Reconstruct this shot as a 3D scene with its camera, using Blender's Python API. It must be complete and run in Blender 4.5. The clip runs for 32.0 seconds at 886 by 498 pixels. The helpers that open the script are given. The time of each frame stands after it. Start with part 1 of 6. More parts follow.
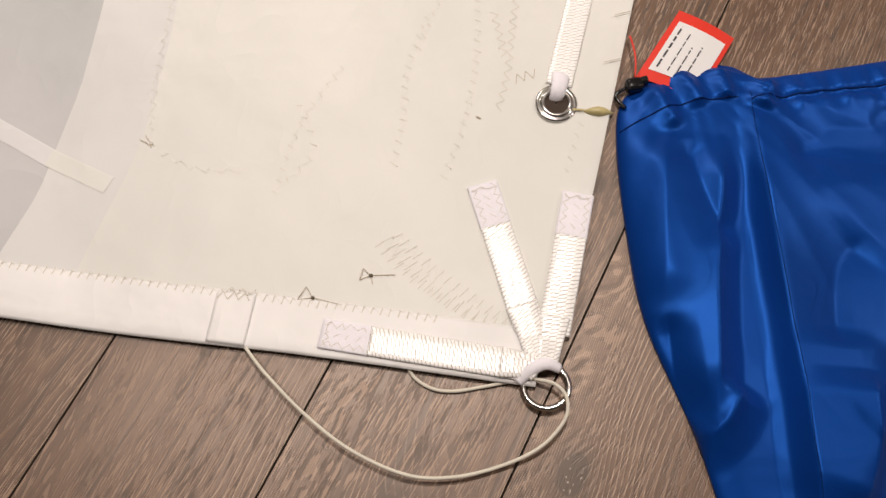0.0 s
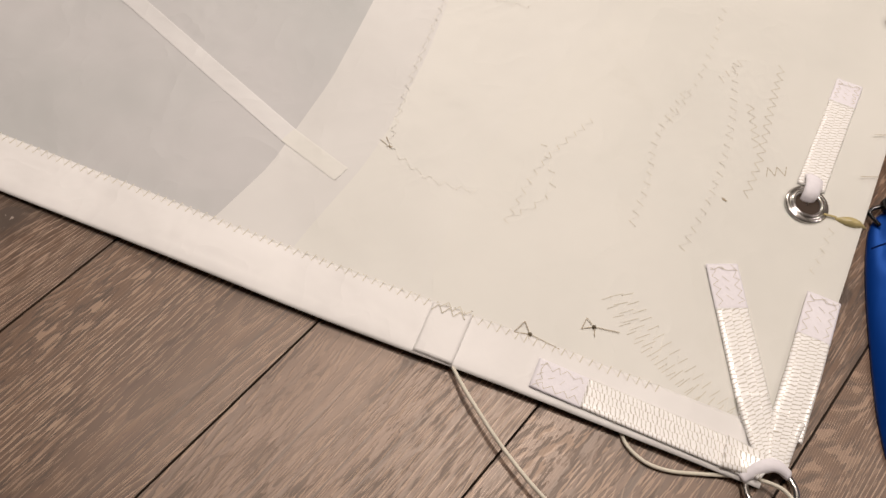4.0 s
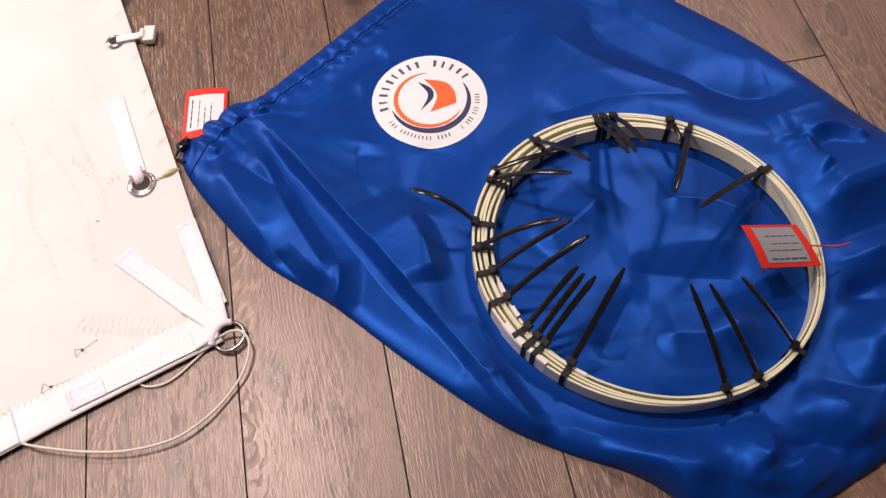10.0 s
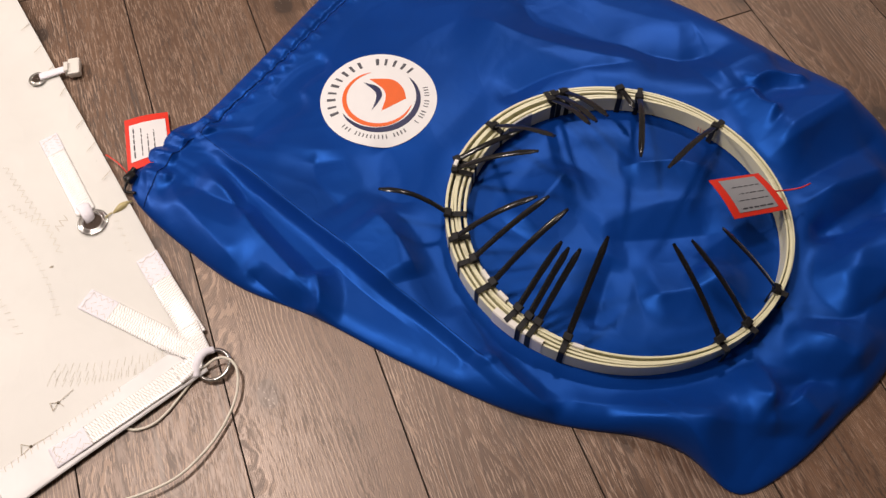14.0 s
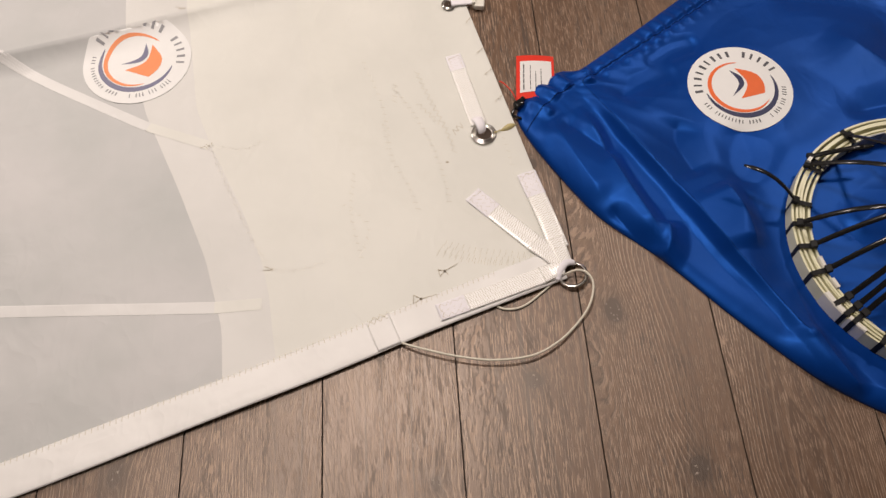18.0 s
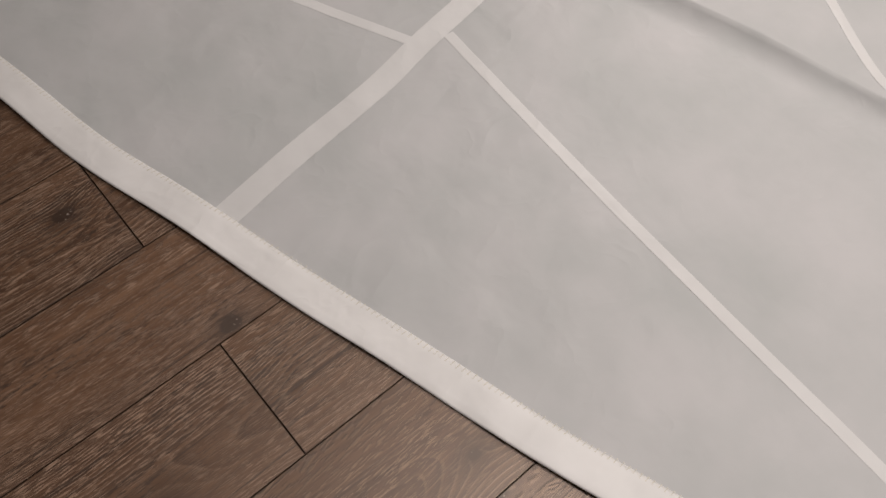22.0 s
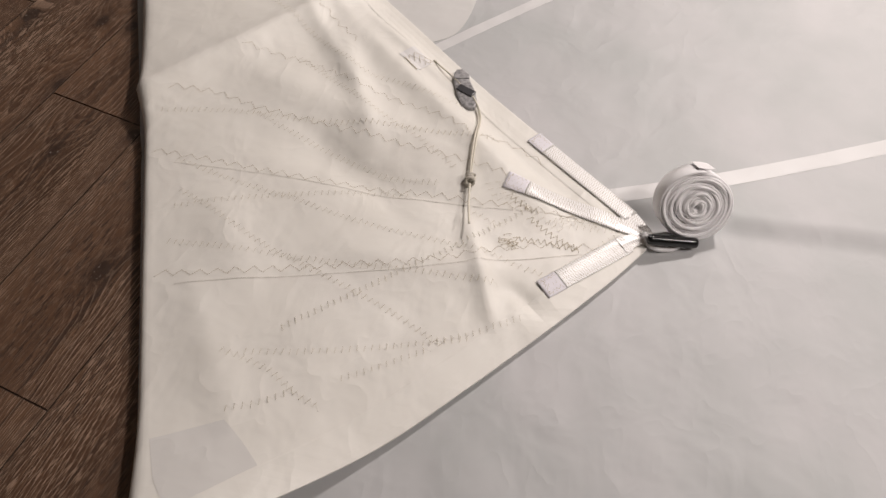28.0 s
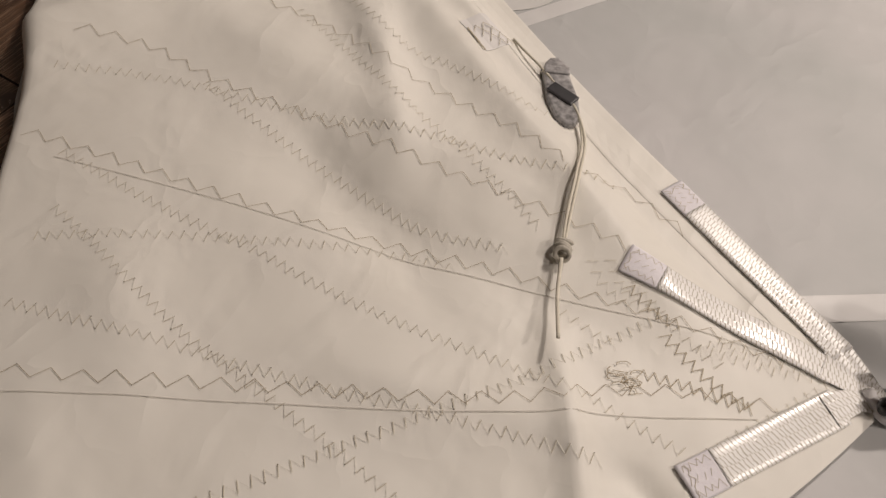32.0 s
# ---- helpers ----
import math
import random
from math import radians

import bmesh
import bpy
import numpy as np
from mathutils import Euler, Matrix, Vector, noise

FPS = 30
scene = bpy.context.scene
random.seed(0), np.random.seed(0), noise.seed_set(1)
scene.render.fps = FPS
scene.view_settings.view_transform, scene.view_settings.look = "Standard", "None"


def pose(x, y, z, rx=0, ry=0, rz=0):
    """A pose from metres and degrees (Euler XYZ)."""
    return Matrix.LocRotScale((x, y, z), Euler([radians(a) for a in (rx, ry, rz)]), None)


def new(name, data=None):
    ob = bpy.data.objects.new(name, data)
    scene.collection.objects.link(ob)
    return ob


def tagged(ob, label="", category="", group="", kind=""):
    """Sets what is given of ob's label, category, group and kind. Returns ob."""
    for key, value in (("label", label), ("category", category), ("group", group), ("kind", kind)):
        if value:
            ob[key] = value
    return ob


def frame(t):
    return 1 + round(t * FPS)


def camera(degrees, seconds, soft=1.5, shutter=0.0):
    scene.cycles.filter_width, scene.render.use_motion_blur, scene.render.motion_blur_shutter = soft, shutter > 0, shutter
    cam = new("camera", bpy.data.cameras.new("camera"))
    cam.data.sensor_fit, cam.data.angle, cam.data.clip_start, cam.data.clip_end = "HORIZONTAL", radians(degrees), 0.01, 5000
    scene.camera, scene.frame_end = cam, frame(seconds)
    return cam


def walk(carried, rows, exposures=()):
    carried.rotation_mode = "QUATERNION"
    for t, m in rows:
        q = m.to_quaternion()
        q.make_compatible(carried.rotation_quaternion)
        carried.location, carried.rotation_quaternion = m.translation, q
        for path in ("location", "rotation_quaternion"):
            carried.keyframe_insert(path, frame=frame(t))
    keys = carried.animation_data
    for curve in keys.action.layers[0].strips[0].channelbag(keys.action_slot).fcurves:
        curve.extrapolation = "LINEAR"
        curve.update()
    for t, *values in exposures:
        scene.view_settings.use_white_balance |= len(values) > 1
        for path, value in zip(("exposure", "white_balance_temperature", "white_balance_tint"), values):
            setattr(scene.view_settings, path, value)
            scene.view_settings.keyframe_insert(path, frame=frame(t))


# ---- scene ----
# X runs across the floor planks, Y along them; the sail's clew ring lies near (0.37, 0.16).
cam = camera(57.07, 32.0, soft=1.45, shutter=0.12)
PATH = [
    (0.0, 0.3462, -0.0000, 0.7376, 19.61, -0.33, 26.66),
    (0.5, 0.3281, -0.0641, 0.7534, 20.14, -0.24, 29.75),
    (1.0, 0.3303, -0.0906, 0.7152, 19.57, 0.48, 30.26),
    (1.5, 0.3297, -0.0413, 0.6308, 16.04, 0.39, 32.12),
    (2.0, 0.3281, -0.0776, 0.6002, 18.81, -1.68, 36.86),
    (2.5, 0.3083, -0.1029, 0.5975, 20.13, -2.00, 40.78),
    (3.0, 0.2594, -0.1221, 0.6249, 21.44, -3.52, 41.41),
    (3.5, 0.2257, -0.1776, 0.6488, 28.14, -5.66, 40.79),
    (5.5, 0.3646, -0.0075, 0.6641, 30.50, 4.39, 35.76),
    (6.0, 0.4359, -0.0202, 0.7199, 29.60, 4.77, 30.54),
    (6.5, 0.5051, -0.1037, 0.8236, 29.64, 4.01, 21.89),
    (7.0, 0.6224, -0.1877, 0.8958, 29.74, 3.97, 15.08),
    (7.5, 0.7052, -0.2767, 0.9178, 29.84, 3.38, 8.58),
    (8.0, 0.7198, -0.2852, 0.9296, 29.35, 3.30, 1.97),
    (8.5, 0.6565, -0.3061, 0.9393, 29.52, 2.75, -3.91),
    (9.0, 0.6123, -0.3161, 0.9547, 29.49, 2.20, -8.44),
    (9.5, 0.6040, -0.3205, 0.9628, 29.48, 1.67, -10.61),
    (10.0, 0.5891, -0.3141, 0.9806, 29.41, 1.42, -11.27),
    (10.5, 0.6018, -0.3101, 0.9644, 29.35, 1.35, -11.55),
    (11.0, 0.6431, -0.2456, 0.9261, 29.39, 1.31, -11.93),
    (11.5, 0.6535, -0.1967, 0.9087, 29.59, 1.24, -12.47),
    (12.0, 0.6464, -0.1929, 0.9010, 29.69, 1.02, -13.92),
    (12.5, 0.5776, -0.2191, 0.9319, 29.96, 1.15, -16.41),
    (13.0, 0.5494, -0.2618, 0.9245, 30.53, 1.48, -19.17),
    (13.5, 0.5286, -0.2871, 0.9430, 30.16, 0.88, -21.95),
    (15.5, 0.4640, -0.3437, 1.0206, 28.96, 0.01, -15.08),
    (16.0, 0.3862, -0.3623, 1.0526, 28.57, 0.15, -15.17),
    (16.5, 0.2706, -0.3544, 1.0644, 28.31, -0.23, -14.13),
    (17.0, 0.1995, -0.3561, 1.0562, 28.62, -0.40, -11.01),
    (17.5, 0.1369, -0.3636, 1.0722, 28.59, -0.32, -6.10),
    (18.0, 0.1614, -0.3711, 1.1011, 28.27, 0.87, -3.81),
    (18.5, 0.2243, -0.3610, 1.1081, 28.32, 1.45, -5.82),
    (19.0, 0.1675, -0.3579, 1.1341, 27.97, 0.88, -6.06),
    (19.5, 0.0514, -0.3643, 1.1229, 27.87, 0.03, -0.38),
    (20.0, -0.0107, -0.3499, 1.0598, 28.45, 0.47, 10.90),
    (20.5, -0.1465, -0.3526, 1.0082, 29.65, -1.30, 24.09),
    (21.0, -0.2503, -0.3438, 1.0003, 29.13, -1.59, 33.94),
    (21.5, -0.3615, -0.3936, 0.9871, 29.53, -2.10, 43.20),
    (22.0, -0.4631, -0.4467, 0.9959, 29.48, -1.64, 49.25),
    (22.5, -0.6165, -0.5269, 1.0324, 29.87, -1.15, 53.09),
    (23.0, -0.7375, -0.5701, 1.0494, 29.62, -0.68, 55.19),
    (23.5, -0.8821, -0.5857, 1.0340, 30.08, -0.68, 57.68),
    (24.0, -1.0122, -0.6175, 1.0289, 31.25, -0.84, 60.94),
    (24.5, -1.1681, -0.6401, 1.0405, 30.25, -0.35, 63.75),
    (25.0, -1.3202, -0.6893, 1.0834, 30.04, 0.68, 63.54),
    (25.5, -1.4290, -0.7336, 1.0781, 30.12, 1.44, 61.58),
    (27.5, -1.9753, -0.5988, 0.9985, 34.05, 0.48, 31.07),
    (28.0, -2.0227, -0.5219, 0.9658, 35.03, 0.05, 25.33),
    (28.5, -2.0363, -0.3988, 0.9523, 35.23, 0.23, 21.80),
    (29.0, -2.0515, -0.3439, 0.9238, 36.26, -0.46, 19.73),
    (29.5, -2.0812, -0.2893, 0.9215, 36.96, 0.68, 18.31),
    (30.0, -2.0686, -0.2000, 0.7969, 37.44, -2.03, 17.30),
    (30.5, -2.1267, -0.1614, 0.7010, 37.32, -3.17, 21.81),
    (31.0, -2.2001, -0.1819, 0.6339, 35.81, -4.16, 27.09),
    (31.5, -2.2308, -0.1995, 0.6047, 34.72, -3.50, 29.60),
    (32.0, -2.2326, -0.2027, 0.5914, 34.69, -3.47, 31.42),
]
EXPOSURES = [
    (0.0, -0.35, 6753, 11.1),
    (1.0, -0.31, 6753, 11.1),
    (2.0, -0.35, 6872, 14.1),
    (3.0, -0.36, 6744, 12.8),
    (5.5, -0.58, 7045, 10.3),
    (6.0, -0.58, 6843, 11.4),
    (7.0, -0.14, 6529, 14.4),
    (8.0, 0.24, 6521, 17.8),
    (9.0, 0.04, 6582, 24.8),
    (10.0, 0.01, 6621, 24.1),
    (12.0, 0.20, 6561, 17.1),
    (13.0, 0.11, 6783, 13.8),
    (16.0, -0.46, 6728, 16.2),
    (17.0, -0.43, 6872, 14.1),
    (18.0, -0.46, 6843, 11.4),
    (19.0, -0.30, 6832, 13.1),
    (20.0, -0.52, 7575, 4.5),
    (20.5, -0.80, 8834, 2.1),
    (21.0, -1.00, 11132, 1.5),
    (21.5, -0.65, 7225, 8.2),
    (22.0, -0.60, 6420, 9.6),
    (23.0, -0.20, 6458, 10.7),
    (24.0, 0.04, 6340, 11.0),
    (25.0, 0.40, 6340, 11.0),
    (28.0, -0.04, 6417, 11.3),
    (29.0, -0.50, 6380, 10.3),
    (30.0, -0.73, 6935, 11.7),
    (31.0, -0.70, 7312, 10.3),
    (32.0, -0.37, 6935, 11.7),
]
walk(cam, [(r[0], pose(*r[1:])) for r in PATH], EXPOSURES)

# ---- light ----
world = bpy.data.worlds.new("room_air")
world.use_nodes = True
world.node_tree.nodes["Background"].inputs[0].default_value = (1.0, 0.93, 0.85, 1)
world.node_tree.nodes["Background"].inputs[1].default_value = 0.005
scene.world = world


def disc_lamp(name, x, y, z, size, watts, colour):
    data = bpy.data.lights.new(name, "AREA")
    data.shape, data.size, data.energy, data.color = "DISK", size, watts, colour
    ob = new(name, data)
    ob.matrix_world = pose(x, y, z)
    return ob


WARM = (1.0, 0.905, 0.845)
LAMPS = [(-1.80, 2.20, 74), (0.00, 0.82, 38), (-0.62, 0.05, 17), (1.82, 1.62, 28)]
for lx, ly, power in LAMPS:
    disc_lamp("ceiling_lamp_light", lx, ly, 2.36, 0.30, power, WARM)


# ---- materials ----
def nodes_of(name):
    m = bpy.data.materials.new(name)
    m.use_nodes = True
    return m, m.node_tree.nodes, m.node_tree.links, m.node_tree.nodes["Principled BSDF"]


def node(n, kind, **values):
    k = n.new(kind)
    for key, v in values.items():
        k.inputs[key.replace("_", " ")].default_value = v
    return k


def ramp(n, *stops):
    k = n.new("ShaderNodeValToRGB")
    e = k.color_ramp.elements
    while len(e) < len(stops):
        e.new(0.5)
    for s, (p, c) in zip(e, stops):
        s.position, s.color = p, (*c, 1) if len(c) == 3 else c
    return k


def grey(v):
    return (v, v, v)


def mixrgb(n, l, kind, fac, a, b):
    k = n.new("ShaderNodeMix")
    k.data_type, k.blend_type = "RGBA", kind
    for i, v in ((0, fac), (6, a), (7, b)):
        if isinstance(v, bpy.types.NodeSocket):
            l.new(v, k.inputs[i])
        else:
            k.inputs[i].default_value = v if i == 0 or len(v) == 4 else (*v, 1)
    return k.outputs[2]


def maths(n, l, op, a, b=None, clamp=False):
    k = n.new("ShaderNodeMath")
    k.operation, k.use_clamp = op, clamp
    for i, v in ((0, a), (1, b)):
        if v is None:
            continue
        if isinstance(v, bpy.types.NodeSocket):
            l.new(v, k.inputs[i])
        else:
            k.inputs[i].default_value = v
    return k.outputs[0]


def coords(n, l, scale=(1, 1, 1), spread=0.0):
    """Object coordinates, scaled, and shifted from object to object."""
    tc = n.new("ShaderNodeTexCoord")
    mp = n.new("ShaderNodeMapping")
    mp.inputs["Scale"].default_value = scale
    l.new(tc.outputs["Object"], mp.inputs[0])
    if spread:
        oi = n.new("ShaderNodeObjectInfo")
        cm = n.new("ShaderNodeCombineXYZ")
        for i, k in enumerate((1.0, 3.7, 0.6)):
            l.new(maths(n, l, "MULTIPLY", oi.outputs["Random"], spread * k), cm.inputs[i])
        l.new(cm.outputs[0], mp.inputs["Location"])
    return mp.outputs[0]


def bump(n, l, b, height, strength, distance):
    k = node(n, "ShaderNodeBump", Strength=strength, Distance=distance)
    l.new(height, k.inputs["Height"])
    l.new(k.outputs[0], b.inputs["Normal"])
    return k


def plain(name, colour, rough=0.5, metal=0.0, speck=0.12, scale=60.0, relief=0.0, sheen=0.0):
    """A surface with fine and broad variation of its colour."""
    m, n, l, b = nodes_of(name)
    c = coords(n, l)
    fine = node(n, "ShaderNodeTexNoise", Scale=scale, Detail=6.0)
    broad = node(n, "ShaderNodeTexNoise", Scale=scale / 12, Detail=3.0)
    l.new(c, fine.inputs["Vector"]), l.new(c, broad.inputs["Vector"])
    both = maths(n, l, "ADD", maths(n, l, "MULTIPLY", fine.outputs[0], 0.5), maths(n, l, "MULTIPLY", broad.outputs[0], 0.5))
    r = ramp(n, (0.3, tuple(v * (1 - speck) for v in colour)), (0.7, tuple(min(1, v * (1 + speck)) for v in colour)))
    l.new(both, r.inputs[0]), l.new(r.outputs[0], b.inputs["Base Color"])
    b.inputs["Roughness"].default_value, b.inputs["Metallic"].default_value = rough, metal
    b.inputs["Sheen Weight"].default_value = sheen
    if relief:
        bump(n, l, b, fine.outputs[0], 0.5, relief)
    return m


def oak():
    """Brushed oak laminate: streaked tone, dark pores, pale filled dashes with relief shade painted beside them,
    arched figure in places, knots with hooked arcs.
    """
    m, n, l, b = nodes_of("brushed_oak")

    def noise(scale, spread, detail=2.0, rough=0.5, twist=0.0):
        k = node(n, "ShaderNodeTexNoise", Scale=1.0, Detail=detail, Roughness=rough, Distortion=twist)
        l.new(coords(n, l, scale, spread), k.inputs["Vector"])
        return k.outputs[0]

    def cut(value, *stops):
        k = ramp(n, *[(p, grey(v)) for p, v in stops])
        l.new(value, k.inputs[0])
        return k.outputs[0]

    def times(a, c):
        return maths(n, l, "MULTIPLY", a, c)

    def plus(a, c):
        return maths(n, l, "ADD", a, c)

    def most(a, c):
        return maths(n, l, "MAXIMUM", a, c)

    warp = noise((24.0, 6.0, 1), 9.0, 4.0)
    # knots: a loose grid, longer along the board
    vor = node(n, "ShaderNodeTexVoronoi", Scale=1.0, Randomness=1.0)
    vor.voronoi_dimensions = "2D"
    l.new(coords(n, l, (5.4, 4.0, 0.0), 9.0), vor.inputs["Vector"])
    near = maths(n, l, "SUBTRACT", plus(vor.outputs["Distance"], times(warp, 0.16)), 0.08)
    swirl = cut(near, (0.0, 1.0), (0.10, 0.55), (0.34, 0.0))
    # the sawn figure: nested arches about a heart line that lies off the middle of each board
    place = n.new("ShaderNodeSeparateXYZ")
    l.new(n.new("ShaderNodeTexCoord").outputs["Object"], place.inputs[0])
    chance = n.new("ShaderNodeObjectInfo").outputs["Random"]
    heart = times(maths(n, l, "SUBTRACT", maths(n, l, "FRACT", times(chance, 7.3)), 0.5), 0.15)
    across = plus(maths(n, l, "SUBTRACT", place.outputs[0], heart), times(maths(n, l, "SUBTRACT", noise((5.0, 1.6, 1), 15.0), 0.5), 0.075))
    along = plus(times(place.outputs[1], 3.2), times(chance, 40.0))
    field = plus(times(times(across, across), 1500.0), times(maths(n, l, "SINE", along), 4.2))
    field = plus(plus(field, times(noise((9.0, 1.3, 1), 9.0, 2.0), 2.6)), plus(times(warp, 0.9), times(swirl, 3.4)))
    rings = maths(n, l, "FRACT", field)
    line = times(cut(rings, (0.0, 0.0), (0.03, 1.0), (0.14, 0.9), (0.22, 0.0), (1.0, 0.0)), cut(times(across, across), (0.0, 0.15), (0.0007, 1.0)))
    band = cut(rings, (0.0, 0.9), (0.04, 0.0), (0.30, 0.0), (0.94, 1.0), (1.0, 0.9))
    arched = cut(noise((5.2, 0.9, 1), 5.0), (0.42, 0.10), (0.52, 1.0))
    hooks = times(cut(near, (0.050, 0.0), (0.07, 1.0), (0.20, 0.9), (0.30, 0.0)), cut(noise((9.0, 6.0, 1), 3.0, 1.0), (0.50, 0.0), (0.58, 1.0)))
    figure = most(arched, hooks)
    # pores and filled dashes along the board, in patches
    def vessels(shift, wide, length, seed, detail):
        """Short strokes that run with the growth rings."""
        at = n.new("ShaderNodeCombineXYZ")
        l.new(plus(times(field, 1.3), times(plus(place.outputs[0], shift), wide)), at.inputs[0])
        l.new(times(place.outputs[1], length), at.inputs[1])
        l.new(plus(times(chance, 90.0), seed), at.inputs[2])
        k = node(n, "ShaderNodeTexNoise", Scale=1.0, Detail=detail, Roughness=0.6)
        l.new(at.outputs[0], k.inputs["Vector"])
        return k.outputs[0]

    # dark copy of the pale strokes, shifted aside: pore edges and painted relief shade
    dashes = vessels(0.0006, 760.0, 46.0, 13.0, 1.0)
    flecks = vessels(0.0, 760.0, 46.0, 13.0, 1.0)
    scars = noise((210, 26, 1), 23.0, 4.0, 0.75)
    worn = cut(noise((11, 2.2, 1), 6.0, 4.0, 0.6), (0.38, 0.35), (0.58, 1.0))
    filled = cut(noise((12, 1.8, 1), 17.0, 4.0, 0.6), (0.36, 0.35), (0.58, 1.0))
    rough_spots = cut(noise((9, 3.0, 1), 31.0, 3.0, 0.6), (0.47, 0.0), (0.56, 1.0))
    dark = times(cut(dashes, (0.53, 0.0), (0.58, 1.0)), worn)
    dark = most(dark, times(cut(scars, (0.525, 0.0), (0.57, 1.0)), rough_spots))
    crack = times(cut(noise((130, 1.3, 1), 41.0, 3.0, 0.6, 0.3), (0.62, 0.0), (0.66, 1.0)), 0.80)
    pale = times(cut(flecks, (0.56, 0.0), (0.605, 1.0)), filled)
    oi = n.new("ShaderNodeObjectInfo")
    tone = ramp(n, (0.30, (0.056, 0.028, 0.015)), (0.5, (0.128, 0.067, 0.037)), (0.70, (0.212, 0.123, 0.073)))
    l.new(plus(times(noise((95, 1.9, 1), 8.0, 4.0, 0.6, 0.25), 0.62), times(noise((11, 1.0, 1), 27.0, 3.0), 0.38)), tone.inputs[0])
    shade = ramp(n, (0.0, (0.84, 0.82, 0.80)), (1.0, (1.14, 1.12, 1.10)))
    l.new(oi.outputs["Random"], shade.inputs[0])
    c = mixrgb(n, l, "MULTIPLY", 1.0, tone.outputs[0], shade.outputs[0])
    c = mixrgb(n, l, "MIX", times(times(band, arched), 0.80), c, (0.066, 0.032, 0.017))
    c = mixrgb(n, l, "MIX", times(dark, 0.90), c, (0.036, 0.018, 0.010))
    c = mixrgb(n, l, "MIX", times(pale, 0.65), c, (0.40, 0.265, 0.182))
    c = mixrgb(n, l, "MIX", crack, c, (0.036, 0.019, 0.012))
    c = mixrgb(n, l, "MIX", times(times(line, figure), plus(times(cut(flecks, (0.40, 0.0), (0.52, 1.0)), 0.58), 0.20)), c, (0.48, 0.345, 0.25))
    c = mixrgb(n, l, "MIX", cut(near, (0.0, 0.97), (0.048, 0.95), (0.060, 0.50), (0.10, 0.30), (0.18, 0.0)), c, (0.030, 0.015, 0.009))
    grit = times(cut(noise((260, 170, 1), 19.0, 2.0), (0.66, 0.0), (0.70, 1.0)), cut(near, (0.0, 1.0), (0.040, 0.8), (0.058, 0.0)))
    c = mixrgb(n, l, "MIX", times(grit, 0.7), c, (0.50, 0.42, 0.36))
    l.new(c, b.inputs["Base Color"])
    rr = ramp(n, (0.0, grey(0.42)), (1.0, grey(0.52)))
    l.new(dark, rr.inputs[0]), l.new(rr.outputs[0], b.inputs["Roughness"])
    b.inputs["IOR"].default_value = 1.62
    b.inputs["Specular IOR Level"].default_value = 0.95
    b.inputs["Specular Tint"].default_value = (1.0, 0.88, 0.79, 1)
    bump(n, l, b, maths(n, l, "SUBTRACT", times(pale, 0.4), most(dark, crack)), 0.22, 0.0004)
    return m


def sailcloth(name, light, dark, rough=0.55, patches=6.0, stain=None, crumple=0.0075):
    """Woven polyester: fine weave, faint creases, slight clouding."""
    m, n, l, b = nodes_of(name)
    c = coords(n, l)
    cloud = node(n, "ShaderNodeTexNoise", Scale=patches, Detail=4.0, Roughness=0.55)
    l.new(c, cloud.inputs["Vector"])
    r = ramp(n, (0.32, dark), (0.66, light))
    l.new(cloud.outputs[0], r.inputs[0])
    out = r.outputs[0]
    if stain:
        st = node(n, "ShaderNodeTexNoise", Scale=3.3, Detail=6.0, Roughness=0.7)
        l.new(c, st.inputs["Vector"])
        sr = ramp(n, (0.56, grey(0.0)), (0.78, grey(0.55)))
        l.new(st.outputs[0], sr.inputs[0])
        out = mixrgb(n, l, "MIX", sr.outputs[0], out, stain)
    l.new(out, b.inputs["Base Color"])
    wa = node(n, "ShaderNodeTexNoise", Scale=330.0, Detail=2.0)
    l.new(c, wa.inputs["Vector"])
    creases = node(n, "ShaderNodeTexNoise", Scale=6.5, Detail=2.5, Roughness=0.42, Distortion=0.35)
    l.new(coords(n, l, (1.0, 1.3, 1)), creases.inputs["Vector"])
    weave = maths(n, l, "MULTIPLY", wa.outputs[0], 0.0025)
    crinkle = node(n, "ShaderNodeTexNoise", Scale=11.0, Detail=2.5, Roughness=0.5, Distortion=0.3)
    l.new(coords(n, l, (1.4, 1.0, 1)), crinkle.inputs["Vector"])
    folds = maths(n, l, "MULTIPLY", maths(n, l, "ABSOLUTE", maths(n, l, "SUBTRACT", crinkle.outputs[0], 0.5)), -0.60)
    bump(n, l, b, maths(n, l, "ADD", weave, maths(n, l, "ADD", creases.outputs[0], folds)), 0.75, crumple)
    b.inputs["Roughness"].default_value = rough
    b.inputs["Sheen Weight"].default_value = 0.08
    return m


